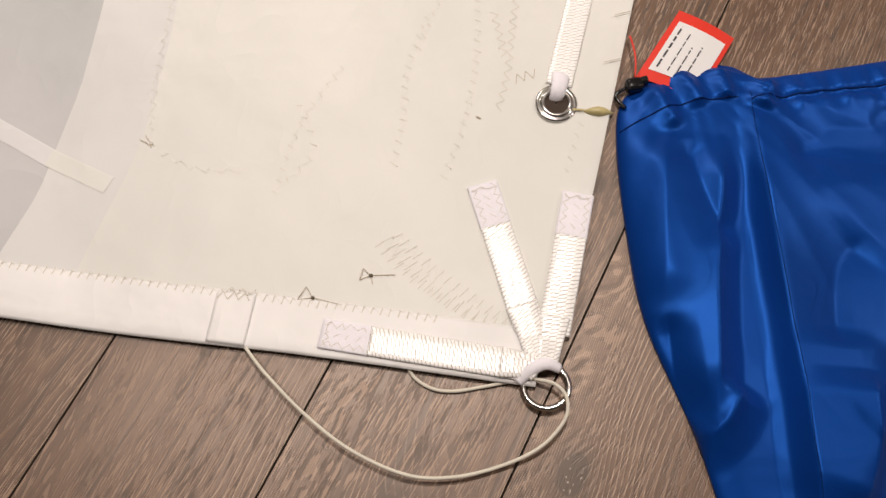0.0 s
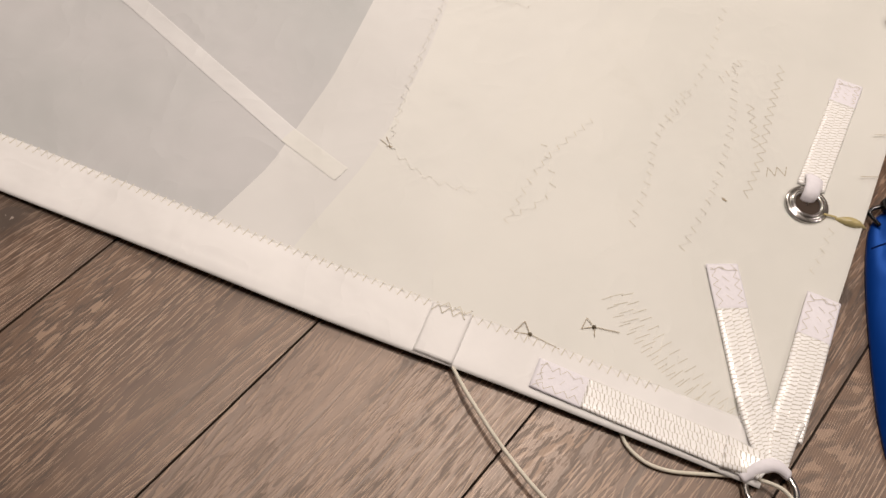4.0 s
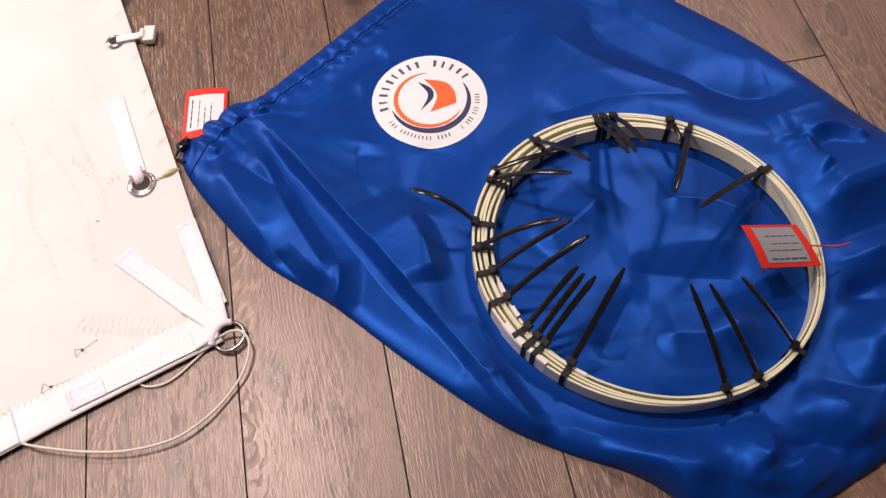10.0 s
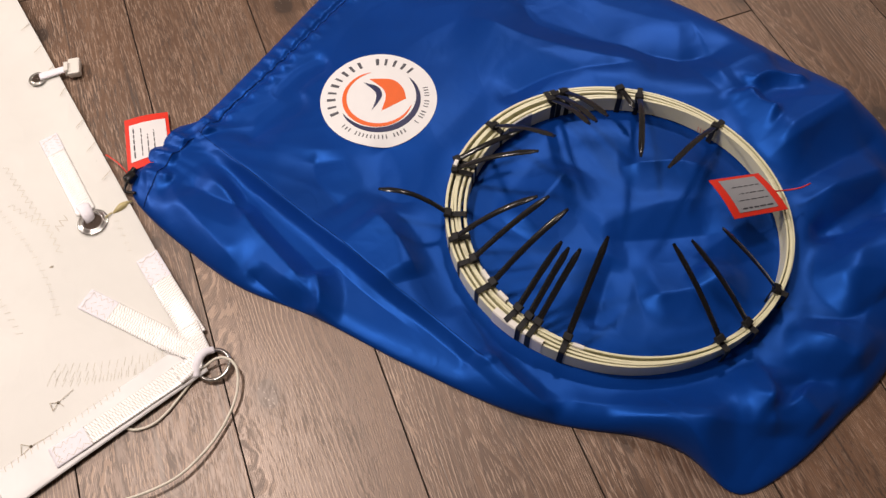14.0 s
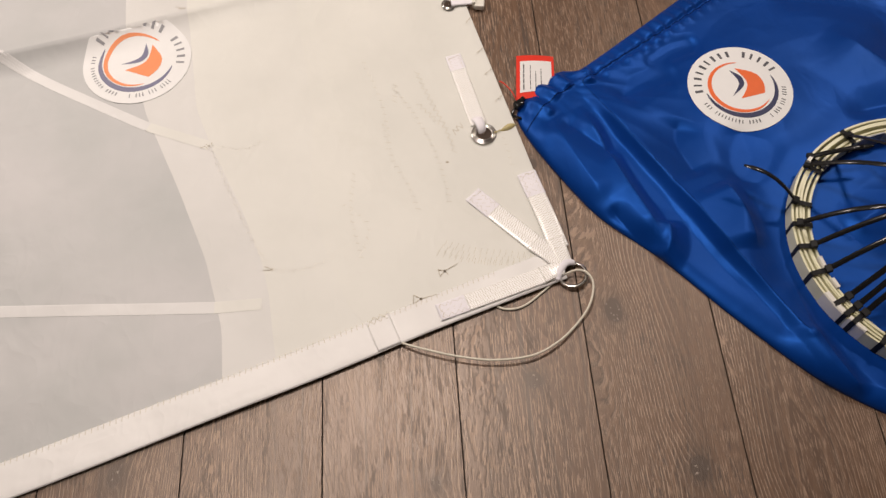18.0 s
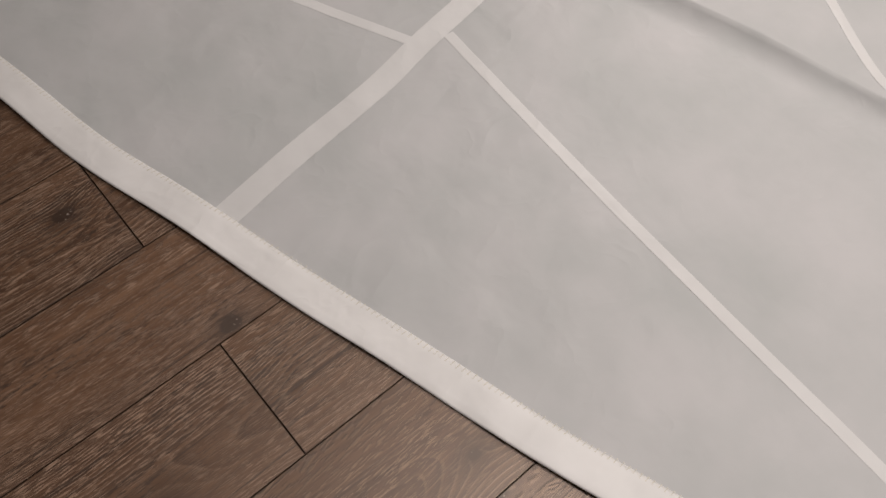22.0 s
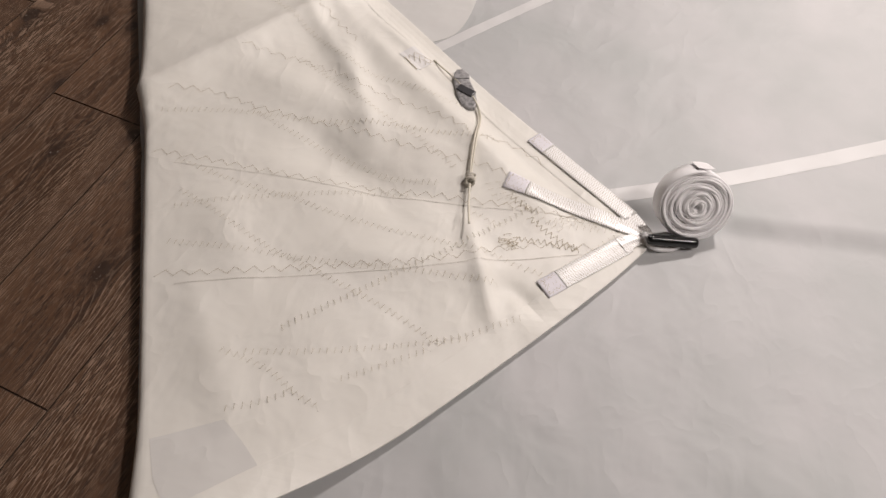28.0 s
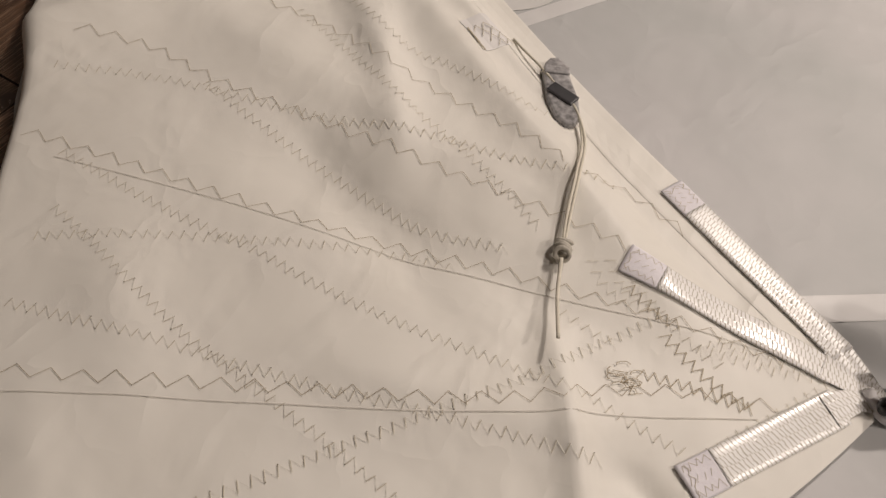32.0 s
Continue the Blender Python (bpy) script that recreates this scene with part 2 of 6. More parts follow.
def webbing_mat(name, along, across):
    """Shiny polyester webbing: rows of short raised bars across it, each row set half a bar off, tan hollows between."""
    m, n, l, b = nodes_of(name)
    uv = n.new("ShaderNodeTexCoord")
    jit = node(n, "ShaderNodeTexNoise", Scale=150.0, Detail=1.0)
    l.new(uv.outputs["Object"], jit.inputs["Vector"])
    sp = n.new("ShaderNodeSeparateXYZ")
    l.new(uv.outputs["UV"], sp.inputs[0])
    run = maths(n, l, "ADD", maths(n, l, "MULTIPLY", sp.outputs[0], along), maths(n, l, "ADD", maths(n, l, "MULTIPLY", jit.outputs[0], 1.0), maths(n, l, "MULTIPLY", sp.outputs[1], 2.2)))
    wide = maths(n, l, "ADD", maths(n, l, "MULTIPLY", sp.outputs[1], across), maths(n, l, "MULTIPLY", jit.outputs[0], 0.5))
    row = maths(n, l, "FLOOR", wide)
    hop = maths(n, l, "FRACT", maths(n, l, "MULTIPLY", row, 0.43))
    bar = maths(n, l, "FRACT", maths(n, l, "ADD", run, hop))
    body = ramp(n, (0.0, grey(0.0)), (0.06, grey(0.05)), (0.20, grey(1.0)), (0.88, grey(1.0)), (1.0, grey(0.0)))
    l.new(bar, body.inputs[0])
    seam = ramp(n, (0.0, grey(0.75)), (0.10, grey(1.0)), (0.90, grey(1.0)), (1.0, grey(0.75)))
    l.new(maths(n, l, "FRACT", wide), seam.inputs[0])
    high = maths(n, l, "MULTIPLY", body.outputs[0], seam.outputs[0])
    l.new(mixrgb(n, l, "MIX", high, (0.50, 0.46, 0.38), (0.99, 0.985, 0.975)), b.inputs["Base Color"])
    b.inputs["Roughness"].default_value = 0.28
    b.inputs["Specular IOR Level"].default_value = 1.0
    b.inputs["Sheen Weight"].default_value = 0.35
    bump(n, l, b, high, 0.4, 0.0006)
    return m


def nylon():
    m, n, l, b = nodes_of("blue_nylon")
    c = coords(n, l)
    cl = node(n, "ShaderNodeTexNoise", Scale=7.0, Detail=4.0)
    l.new(c, cl.inputs["Vector"])
    r = ramp(n, (0.3, (0.0010, 0.032, 0.205)), (0.7, (0.0016, 0.043, 0.270)))
    l.new(cl.outputs[0], r.inputs[0]), l.new(r.outputs[0], b.inputs["Base Color"])
    b.inputs["Roughness"].default_value = 0.41
    b.inputs["Metallic"].default_value = 0.20
    b.inputs["IOR"].default_value = 1.5
    b.inputs["Specular IOR Level"].default_value = 0.70
    b.inputs["Specular Tint"].default_value = (0.08, 0.34, 1.0, 1)
    b.inputs["Sheen Weight"].default_value = 0.05
    b.inputs["Sheen Tint"].default_value = (0.25, 0.45, 1.0, 1)
    soft = node(n, "ShaderNodeTexNoise", Scale=7.0, Detail=2.0, Roughness=0.45, Distortion=0.4)
    l.new(coords(n, l, (1.5, 1.0, 1)), soft.inputs["Vector"])
    sharp = node(n, "ShaderNodeTexNoise", Scale=6.0, Detail=1.5, Roughness=0.4, Distortion=0.5)
    l.new(coords(n, l, (1.0, 1.5, 1)), sharp.inputs["Vector"])
    crease = maths(n, l, "ABSOLUTE", maths(n, l, "SUBTRACT", sharp.outputs[0], 0.5))
    small = node(n, "ShaderNodeTexNoise", Scale=15.0, Detail=2.0, Roughness=0.5, Distortion=0.6)
    l.new(coords(n, l, (1.7, 1.0, 1)), small.inputs["Vector"])
    crease = maths(n, l, "ADD", crease, maths(n, l, "MULTIPLY", maths(n, l, "ABSOLUTE", maths(n, l, "SUBTRACT", small.outputs[0], 0.5)), 0.42))
    weave = node(n, "ShaderNodeTexNoise", Scale=900.0, Detail=1.0)
    l.new(c, weave.inputs["Vector"])
    height = maths(n, l, "SUBTRACT", maths(n, l, "MULTIPLY", soft.outputs[0], 0.25), maths(n, l, "MULTIPLY", crease, 0.70))
    bump(n, l, b, maths(n, l, "ADD", height, maths(n, l, "MULTIPLY", weave.outputs[0], 0.008)), 0.7, 0.0045)
    return m


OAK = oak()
CLOTH_GREY = sailcloth("grey_sailcloth", (0.560, 0.557, 0.563), (0.468, 0.482, 0.480), 0.55, 4.5, None, 0.0080)
CLOTH_MID = sailcloth("double_sailcloth", (0.703, 0.698, 0.684), (0.643, 0.640, 0.624))
CLOTH_CREAM = sailcloth("cream_sailcloth", (0.748, 0.743, 0.700), (0.675, 0.674, 0.632), 0.5, 4.0, (0.60, 0.59, 0.53))
CLOTH_PALE = sailcloth("off_white_sailcloth", (0.744, 0.740, 0.702), (0.674, 0.672, 0.634), 0.5, 4.0)
CLOTH_FLAP = sailcloth("head_patch_cloth", (0.855, 0.838, 0.785), (0.81, 0.79, 0.735), 0.5, 4.0, (0.72, 0.69, 0.62), 0.011)
PENCIL = plain("faint_pencil", (0.74, 0.715, 0.665), 0.7)
CLOTH_HEM = sailcloth("hem_tape", (0.83, 0.82, 0.812), (0.77, 0.76, 0.75), 0.5, 9.0, None, 0.012)
CLOTH_THIN = sailcloth("single_ply_cloth", (0.77, 0.76, 0.735), (0.725, 0.715, 0.69), 0.5, 7.0)
CLOTH_TAPE = sailcloth("seam_tape", (0.705, 0.702, 0.70), (0.675, 0.672, 0.67), 0.45, 14.0)
WEB = webbing_mat("ribbed_webbing", 13.0, 3.6)
WEB_END = plain("webbing_end", (0.83, 0.81, 0.86), 0.6, 0, 0.06, 300, 0.0004)
THREAD = plain("tan_thread", (0.42, 0.36, 0.26), 0.7)
THREAD_DARK = plain("brown_thread", (0.41, 0.345, 0.25), 0.7)
THREAD_PALE = plain("pale_thread", (0.60, 0.555, 0.46), 0.7)
THREAD_FAINT = plain("faint_thread", (0.62, 0.585, 0.49), 0.7)
THREAD_WHITE = plain("white_thread", (0.80, 0.78, 0.72), 0.6)
STEEL = plain("stainless_steel", (0.62, 0.60, 0.57), 0.22, 1.0, 0.08, 40)
CORD = plain("braided_cord", (0.72, 0.68, 0.58), 0.7, 0, 0.12, 500, 0.0006)
CORD_GREY = plain("weathered_cord", (0.52, 0.49, 0.43), 0.75, 0, 0.2, 500, 0.0006)
NYLON = nylon()
NAVY_CLOTH = plain("navy_thread", (0.001, 0.010, 0.065), 0.7)
NAVY_CLOTH.node_tree.nodes["Principled BSDF"].inputs["Specular IOR Level"].default_value = 0.05
WHITE_INK = plain("white_print", (0.80, 0.80, 0.80), 0.5, 0, 0.03)
NAVY_INK = plain("navy_print", (0.012, 0.016, 0.075), 0.5, 0, 0.05)
ORANGE_INK = plain("orange_print", (0.80, 0.13, 0.018), 0.5, 0, 0.06)
# Sail mark inks: the pallor of strong light is mixed into their colour.
NAVY_OVERLIT = plain("overlit_navy_print", (0.17, 0.17, 0.27), 0.5, 0, 0.08)
ORANGE_OVERLIT = plain("overlit_orange_print", (0.84, 0.27, 0.10), 0.5, 0, 0.08)
INK_OVERLIT = plain("overlit_ink", (0.28, 0.28, 0.30), 0.6)
INK_SOFT = plain("soft_black_print", (0.085, 0.085, 0.10), 0.6)
FIBRE = plain("fibreglass", (0.70, 0.68, 0.47), 0.35, 0, 0.08, 30)
BLACK = plain("black_nylon_plastic", (0.010, 0.010, 0.011), 0.19, 0, 0.2, 80)
BLACK.node_tree.nodes["Principled BSDF"].inputs["Specular IOR Level"].default_value = 0.5
BLACK_MATT = plain("scuffed_black_nylon", (0.012, 0.012, 0.013), 0.6, 0, 0.2, 80)
BLACK_MATT.node_tree.nodes["Principled BSDF"].inputs["Specular IOR Level"].default_value = 0.25
RED = plain("red_plastic", (0.72, 0.035, 0.018), 0.4, 0, 0.06)
PAPER = plain("white_label", (0.74, 0.73, 0.73), 0.5, 0, 0.03)
PAPER_GREY = plain("silver_label", (0.30, 0.31, 0.33), 0.4, 0, 0.04)
INK = plain("dark_ink", (0.05, 0.05, 0.06), 0.6)
GREY_PLASTIC = plain("mottled_grey_plastic", (0.30, 0.295, 0.30), 0.32, 0, 0.95, 190)
GREY_DARK = plain("dark_grey_plastic", (0.045, 0.045, 0.05), 0.35, 0, 0.3, 120)
WHITE_PLASTIC = plain("white_plastic", (0.74, 0.72, 0.66), 0.4, 0, 0.05)
RIBBON = plain("white_cotton_ribbon", (0.94, 0.93, 0.94), 0.75, 0, 0.05, 400, 0.0006, 0.2)
GLUE = plain("yellowed_glue", (0.50, 0.42, 0.20), 0.3, 0, 0.3, 90)
STAIN = plain("brown_stain", (0.15, 0.125, 0.085), 0.8, 0, 0.4, 300)
WALL = plain("painted_plaster", (0.30, 0.28, 0.26), 0.8, 0, 0.03, 25, 0.0005)
GAP = plain("dark_gap", (0.046, 0.030, 0.021), 0.9)


# ---- helpers of shape ----
def link(name, verts, faces, material, parent=None, label="", smooth=True, uvs=None):
    me = bpy.data.meshes.new(name)
    me.from_pydata([tuple(v) for v in verts], [], faces)
    me.materials.append(material)
    if smooth:
        me.polygons.foreach_set("use_smooth", [True] * len(me.polygons))
    if uvs is not None:
        layer = me.uv_layers.new(name="UVMap")
        for lp in me.loops:
            layer.data[lp.index].uv = uvs[lp.vertex_index]
    me.update()
    ob = new(name, me)
    if parent is not None:
        ob.parent = parent
    if label:
        tagged(ob, label)
    return ob


def part(name, bm, material, parent, label="", smooth=False):
    me = bpy.data.meshes.new(name)
    bm.to_mesh(me)
    bm.free()
    me.materials.append(material)
    if smooth:
        me.polygons.foreach_set("use_smooth", [True] * len(me.polygons))
    ob = new(name, me)
    ob.parent = parent
    if label:
        tagged(ob, label)
    return ob


def thing(name, label, category, x=0, y=0, z=0, group="", kind=""):
    return tagged(new(name), label, category, group, kind)


def lerp(a, b, t):
    return a + (b - a) * t


def smooth01(t):
    t = min(1.0, max(0.0, t))
    return t * t * (3 - 2 * t)


def spline(points, count, closed=False):
    """Even points on a smooth line through the given ones."""
    p = np.array(points, float)
    k = len(p)
    out = []
    spans = k if closed else k - 1
    for i in range(spans):
        if closed:
            a, b, c, d = p[(i - 1) % k], p[i], p[(i + 1) % k], p[(i + 2) % k]
        else:
            a, b, c, d = p[max(i - 1, 0)], p[i], p[i + 1], p[min(i + 2, k - 1)]
        for s in range(16):
            t = s / 16
            out.append(0.5 * (2 * b + (c - a) * t + (2 * a - 5 * b + 4 * c - d) * t * t + (3 * b - a - 3 * c + d) * t ** 3))
    out.append(p[0] if closed else p[-1])
    out = np.array(out)
    run = np.concatenate([[0], np.cumsum(np.linalg.norm(np.diff(out, axis=0), axis=1))])
    want = np.linspace(0, run[-1], count + 1)[:-1] if closed else np.linspace(0, run[-1], count)
    return np.stack([np.interp(want, run, out[:, j]) for j in range(out.shape[1])], 1)


def slab(name, top, thick, material, parent=None, label="", smooth=True):
    """A cloth sheet from a grid of top points (rows x columns x 3), with thickness."""
    top = np.array(top, float)
    r, c = top.shape[:2]
    low = top.copy()
    low[..., 2] -= thick
    verts = np.concatenate([top.reshape(-1, 3), low.reshape(-1, 3)])
    k = r * c
    faces = []
    for i in range(r - 1):
        for j in range(c - 1):
            a = i * c + j
            faces.append((a, a + 1, a + c + 1, a + c))
            faces.append((k + a, k + a + c, k + a + c + 1, k + a + 1))
    rim = [j for j in range(c)] + [i * c + c - 1 for i in range(1, r)] + [(r - 1) * c + j for j in range(c - 2, -1, -1)] + [i * c for i in range(r - 2, 0, -1)]
    edge = np.concatenate([verts[rim], verts[[k + a for a in rim]]])
    q, o = len(rim), len(verts)
    verts = np.concatenate([verts, edge])
    for a in range(q):
        b = (a + 1) % q
        faces.append((o + a, o + q + a, o + q + b, o + b))
    a, b, d = top[0, 0], top[0, -1], top[-1, 0]
    if np.cross(b - a, d - a)[2] < 0:
        faces = [f[::-1] for f in faces]
    ob = link(name, verts, faces, material, parent, label, smooth)
    return ob


def ribbon(name, line, width, height, thick, material, parent, label="", count=40, taper=None, lift=0.0, bow=0.0):
    """A flat strip along a line on the ground plan, lying on height(x, y)."""
    p = spline(line, count)
    d = np.gradient(p, axis=0)
    d /= np.linalg.norm(d, axis=1)[:, None]
    nrm = np.stack([-d[:, 1], d[:, 0]], 1)
    cross = np.array([-0.5, -0.44, -0.25, 0, 0.25, 0.44, 0.5])
    drop = np.array([-thick * 0.6, 0, 0, bow, 0, 0, -thick * 0.6])
    verts, uvs = [], []
    run = np.concatenate([[0], np.cumsum(np.linalg.norm(np.diff(p, axis=0), axis=1))])
    for i in range(count):
        w = width * (taper(i / (count - 1)) if taper else 1)
        for s, dz in zip(cross, drop):
            q = p[i] + nrm[i] * s * w
            verts.append((q[0], q[1], height(q[0], q[1]) + lift + thick + dz))
            uvs.append((run[i] / 0.05, s))
    c = len(cross)
    k = len(verts)
    verts += [(v[0], v[1], v[2] - thick if j % c not in (0, c - 1) else v[2] - thick * 0.3) for j, v in enumerate(verts)]
    uvs += uvs
    faces = []
    for i in range(count - 1):
        for j in range(c - 1):
            a = i * c + j
            faces += [(a, a + c, a + c + 1, a + 1), (k + a, k + a + 1, k + a + c + 1, k + a + c)]
        a, b = i * c, i * c + c - 1
        faces += [(a, k + a, k + a + c, a + c), (b, b + c, k + b + c, k + b)]
    for j in range(c - 1):
        faces += [(j, j + 1, k + j + 1, k + j)]
        a = (count - 1) * c + j
        faces += [(a, k + a, k + a + 1, a + 1)]
    return link(name, verts, [f[::-1] for f in faces], material, parent, label, thick > 0.0008, uvs)


def tube(name, line, radius, material, parent, label="", count=60, sides=10, closed=False, raw=False, flat=1.0):
    p = np.array(line, float) if raw else spline(line, count, closed)
    count = len(p)
    rad = radius if callable(radius) else (lambda t: radius)
    verts, faces = [], []
    up = Vector((0.13, 0.21, 0.97)).normalized()
    for i in range(count):
        a = p[(i - 1) % count] if closed or i else p[0]
        b = p[(i + 1) % count] if closed or i < count - 1 else p[-1]
        d = Vector(b - a).normalized()
        s = d.cross(up)
        if s.length < 1e-3:
            s = d.cross(Vector((1, 0, 0)))
        s.normalize()
        u = s.cross(d)
        r = rad(i / max(1, count - 1))
        for k in range(sides):
            w = 2 * math.pi * k / sides
            verts.append(Vector(p[i]) + (s * math.cos(w) + u * (math.sin(w) * flat)) * r)
    for i in range(count if closed else count - 1):
        for k in range(sides):
            a, b = i * sides + k, i * sides + (k + 1) % sides
            c, d = ((i + 1) % count) * sides + (k + 1) % sides, ((i + 1) % count) * sides + k
            faces.append((a, b, c, d))
    if not closed:
        faces += [tuple(range(sides))[::-1], tuple((count - 1) * sides + k for k in range(sides))]
    return link(name, verts, faces, material, parent, label)


def lathe(name, profile, material, parent, m, label="", sides=48, close=False):
    verts, faces = [], []
    c = len(profile)
    for k in range(sides):
        w = 2 * math.pi * k / sides
        for r, z in profile:
            verts.append(m @ Vector((r * math.cos(w), r * math.sin(w), z)))
    for k in range(sides):
        for j in range(c if close else c - 1):
            a, b = k * c + j, k * c + (j + 1) % c
            d, e = ((k + 1) % sides) * c + j, ((k + 1) % sides) * c + (j + 1) % c
            faces.append((a, d, e, b))
    return link(name, verts, faces, material, parent, label)


def block(size, m, edge=0.001, segments=2):
    bm = bmesh.new()
    bmesh.ops.create_cube(bm, size=1, matrix=Matrix.Diagonal((*size, 1)))
    if edge:
        bmesh.ops.bevel(bm, geom=bm.edges[:], offset=edge, segments=segments, affect="EDGES", profile=0.5)
    bmesh.ops.transform(bm, matrix=m, verts=bm.verts)
    return bm


def outline_plate(points, z0, z1, m=None):
    """A flat plate from a ground-plan outline."""
    bm = bmesh.new()
    low = [bm.verts.new((x, y, z0)) for x, y in points]
    top = [bm.verts.new((x, y, z1)) for x, y in points]
    bm.faces.new(top)
    bm.faces.new(low[::-1])
    for i in range(len(points)):
        j = (i + 1) % len(points)
        bm.faces.new((low[i], low[j], top[j], top[i]))
    bmesh.ops.recalc_face_normals(bm, faces=bm.faces)
    if m is not None:
        bmesh.ops.transform(bm, matrix=m, verts=bm.verts)
    return bm


def wob(x, y, scale, seed=0.0):
    return noise.noise(Vector((x * scale + seed, y * scale - seed, seed * 0.37)))


# ---- the room ----
X0, X1, Y0, Y1, TOP = -4.94, 3.04, -2.6, 3.2, 2.4
PLANK, PLANK_LENGTH = 0.19, 1.285


def room():
    walls = (("wall_west", X0 - 0.05, (Y0 + Y1) / 2, 0.1, Y1 - Y0), ("wall_east", X1 + 0.05, (Y0 + Y1) / 2, 0.1, Y1 - Y0),
             ("wall_south", (X0 + X1) / 2, Y0 - 0.05, X1 - X0 + 0.2, 0.1), ("wall_north", (X0 + X1) / 2, Y1 + 0.05, X1 - X0 + 0.2, 0.1))
    for name, x, y, w, d in walls:
        ob = part(name, block((w, d, TOP), pose(x, y, TOP / 2), 0), WALL, None)
        tagged(ob, "plain off-white painted plaster room wall", "wall", kind="structure")
    ob = part("ceiling", block((X1 - X0 + 0.2, Y1 - Y0 + 0.2, 0.1), pose((X0 + X1) / 2, (Y0 + Y1) / 2, TOP + 0.05), 0), WALL, None)
    tagged(ob, "plain off-white painted ceiling", "ceiling", kind="structure")


room()


# ---- the sail ----
FOOT = [(-2.37, -0.552), (-2.285, -0.553), (-2.117, -0.526), (-1.93, -0.489), (-1.71, -0.449), (-1.51, -0.408), (-1.325, -0.375), (-1.14, -0.322),
        (-0.95, -0.274), (-0.765, -0.220), (-0.571, -0.166), (-0.382, -0.103), (-0.195, -0.040), (0.0, 0.026), (0.175, 0.090), (0.366, 0.155)]
LIP = [(-2.84, 0.08), (-2.40, 0.20), (-1.945, 0.322), (-1.776, 0.372), (-1.598, 0.411), (-1.367, 0.462), (-1.20, 0.503), (-1.032, 0.542),
       (-0.846, 0.592), (-0.706, 0.621), (-0.56, 0.650), (-0.40, 0.686), (-0.25, 0.728), (-0.13, 0.755), (0.0, 0.780), (0.232, 0.830)]
FOOT_LINE, LIP_LINE = spline(FOOT, 240), spline(LIP, 240)
FOOT_X, FOOT_Y, LIP_X, LIP_Y = FOOT_LINE[:, 0], FOOT_LINE[:, 1], LIP_LINE[:, 0], LIP_LINE[:, 1]


def foot_y(x):
    return float(np.interp(x, FOOT_X, FOOT_Y))


def lip_y(x):
    return float(np.interp(x, LIP_X, LIP_Y))


def ridge(d, x):
    """The step of the fold that runs across the sail: a hollow rise to a lip, level behind it."""
    soft = smooth01((-1.25 - x) / 0.6)
    h = lerp(0.021, 0.012, soft) * (1 - 0.55 * smooth01((x + 0.22) / 0.35)) * (1 + 0.25 * wob(x, 0, 3.0, 5.0))
    w = lerp(0.050, 0.040, soft)
    if d < -w:
        return 0.0
    if d < 0:
        t = (d + w) / w
        return h * lerp(t ** 2.3, smooth01(t), soft)
    return h * (0.62 + 0.38 * math.exp(-d / 0.10))


def sheet_z(x, y):
    """The lying cloth: a few millimetres of slack over the floor, and the fold."""
    slack = 0.0034 + 0.0016 * wob(x, y, 3.1, 4.0) + 0.0010 * wob(x + 0.4 * y, y * 1.7, 7.5, 9.0) + 0.0004 * wob(x, y, 19.0, 3.0)
    edge = max(0.0, 1 - abs(y - foot_y(x)) / 0.05)
    ripple = 0.0050 * edge * max(0.0, 0.15 + wob(x, 0.0, 6.0, 2.0))
    ripple += 0.0035 * edge * smooth01((x + 0.5) / 0.5)
    d = y - lip_y(x) + 0.006 * wob(x, 0, 9.0, 8.0)
    hollow = 0.007 * math.exp(-((d + 0.085) / 0.045) ** 2) * max(0.0, wob(x, y, 5.0, 7.0) + 0.1) * smooth01((-x - 0.45) / 0.2)
    free = 0.372 - 0.219 * (y - 0.19) - x
    luff = 0.0045 * smooth01(1 - free / 0.07) * smooth01((y - 0.20) / 0.08)
    return max(0.0022, slack + ripple + hollow) + ridge(d, x) + luff


sail = thing("sail", "used white and grey sail laid out folded on the floor", "sail")
LOW_ROWS = list(np.linspace(0, 0.86, 34)) + list(np.linspace(0.875, 1.0, 16))
BACK_ROWS = [0.004, 0.009, 0.015, 0.025, 0.04, 0.06] + list(np.linspace(0.09, 1.35, 26))


def sheet_xy(u, row):
    """u along the sail from 0 to 1; rows from the foot to the lip, then on behind it."""
    i = u * 239
    a = min(int(i), 238)
    lip = lerp(LIP_LINE[a], LIP_LINE[a + 1], i - a)
    if row < len(LOW_ROWS):
        return lerp(lerp(FOOT_LINE[a], FOOT_LINE[a + 1], i - a), lip, LOW_ROWS[row])
    lean = lerp(-0.62, -0.219, smooth01(u * 2.6))
    d = BACK_ROWS[row - len(LOW_ROWS)]
    return lip + np.array([lean, math.sqrt(1 - lean * lean)]) * d


ROWS = len(LOW_ROWS) + len(BACK_ROWS)


def column_of(row, arc):
    """Where a row of the sheet crosses a line that is given by its x at each y."""
    lo, hi = 0.0, 1.0
    for _ in range(24):
        mid = (lo + hi) / 2
        x, y = sheet_xy(mid, row)
        if x < np.interp(y, [p[1] for p in arc], [p[0] for p in arc]):
            lo = mid
        else:
            hi = mid
    return lo


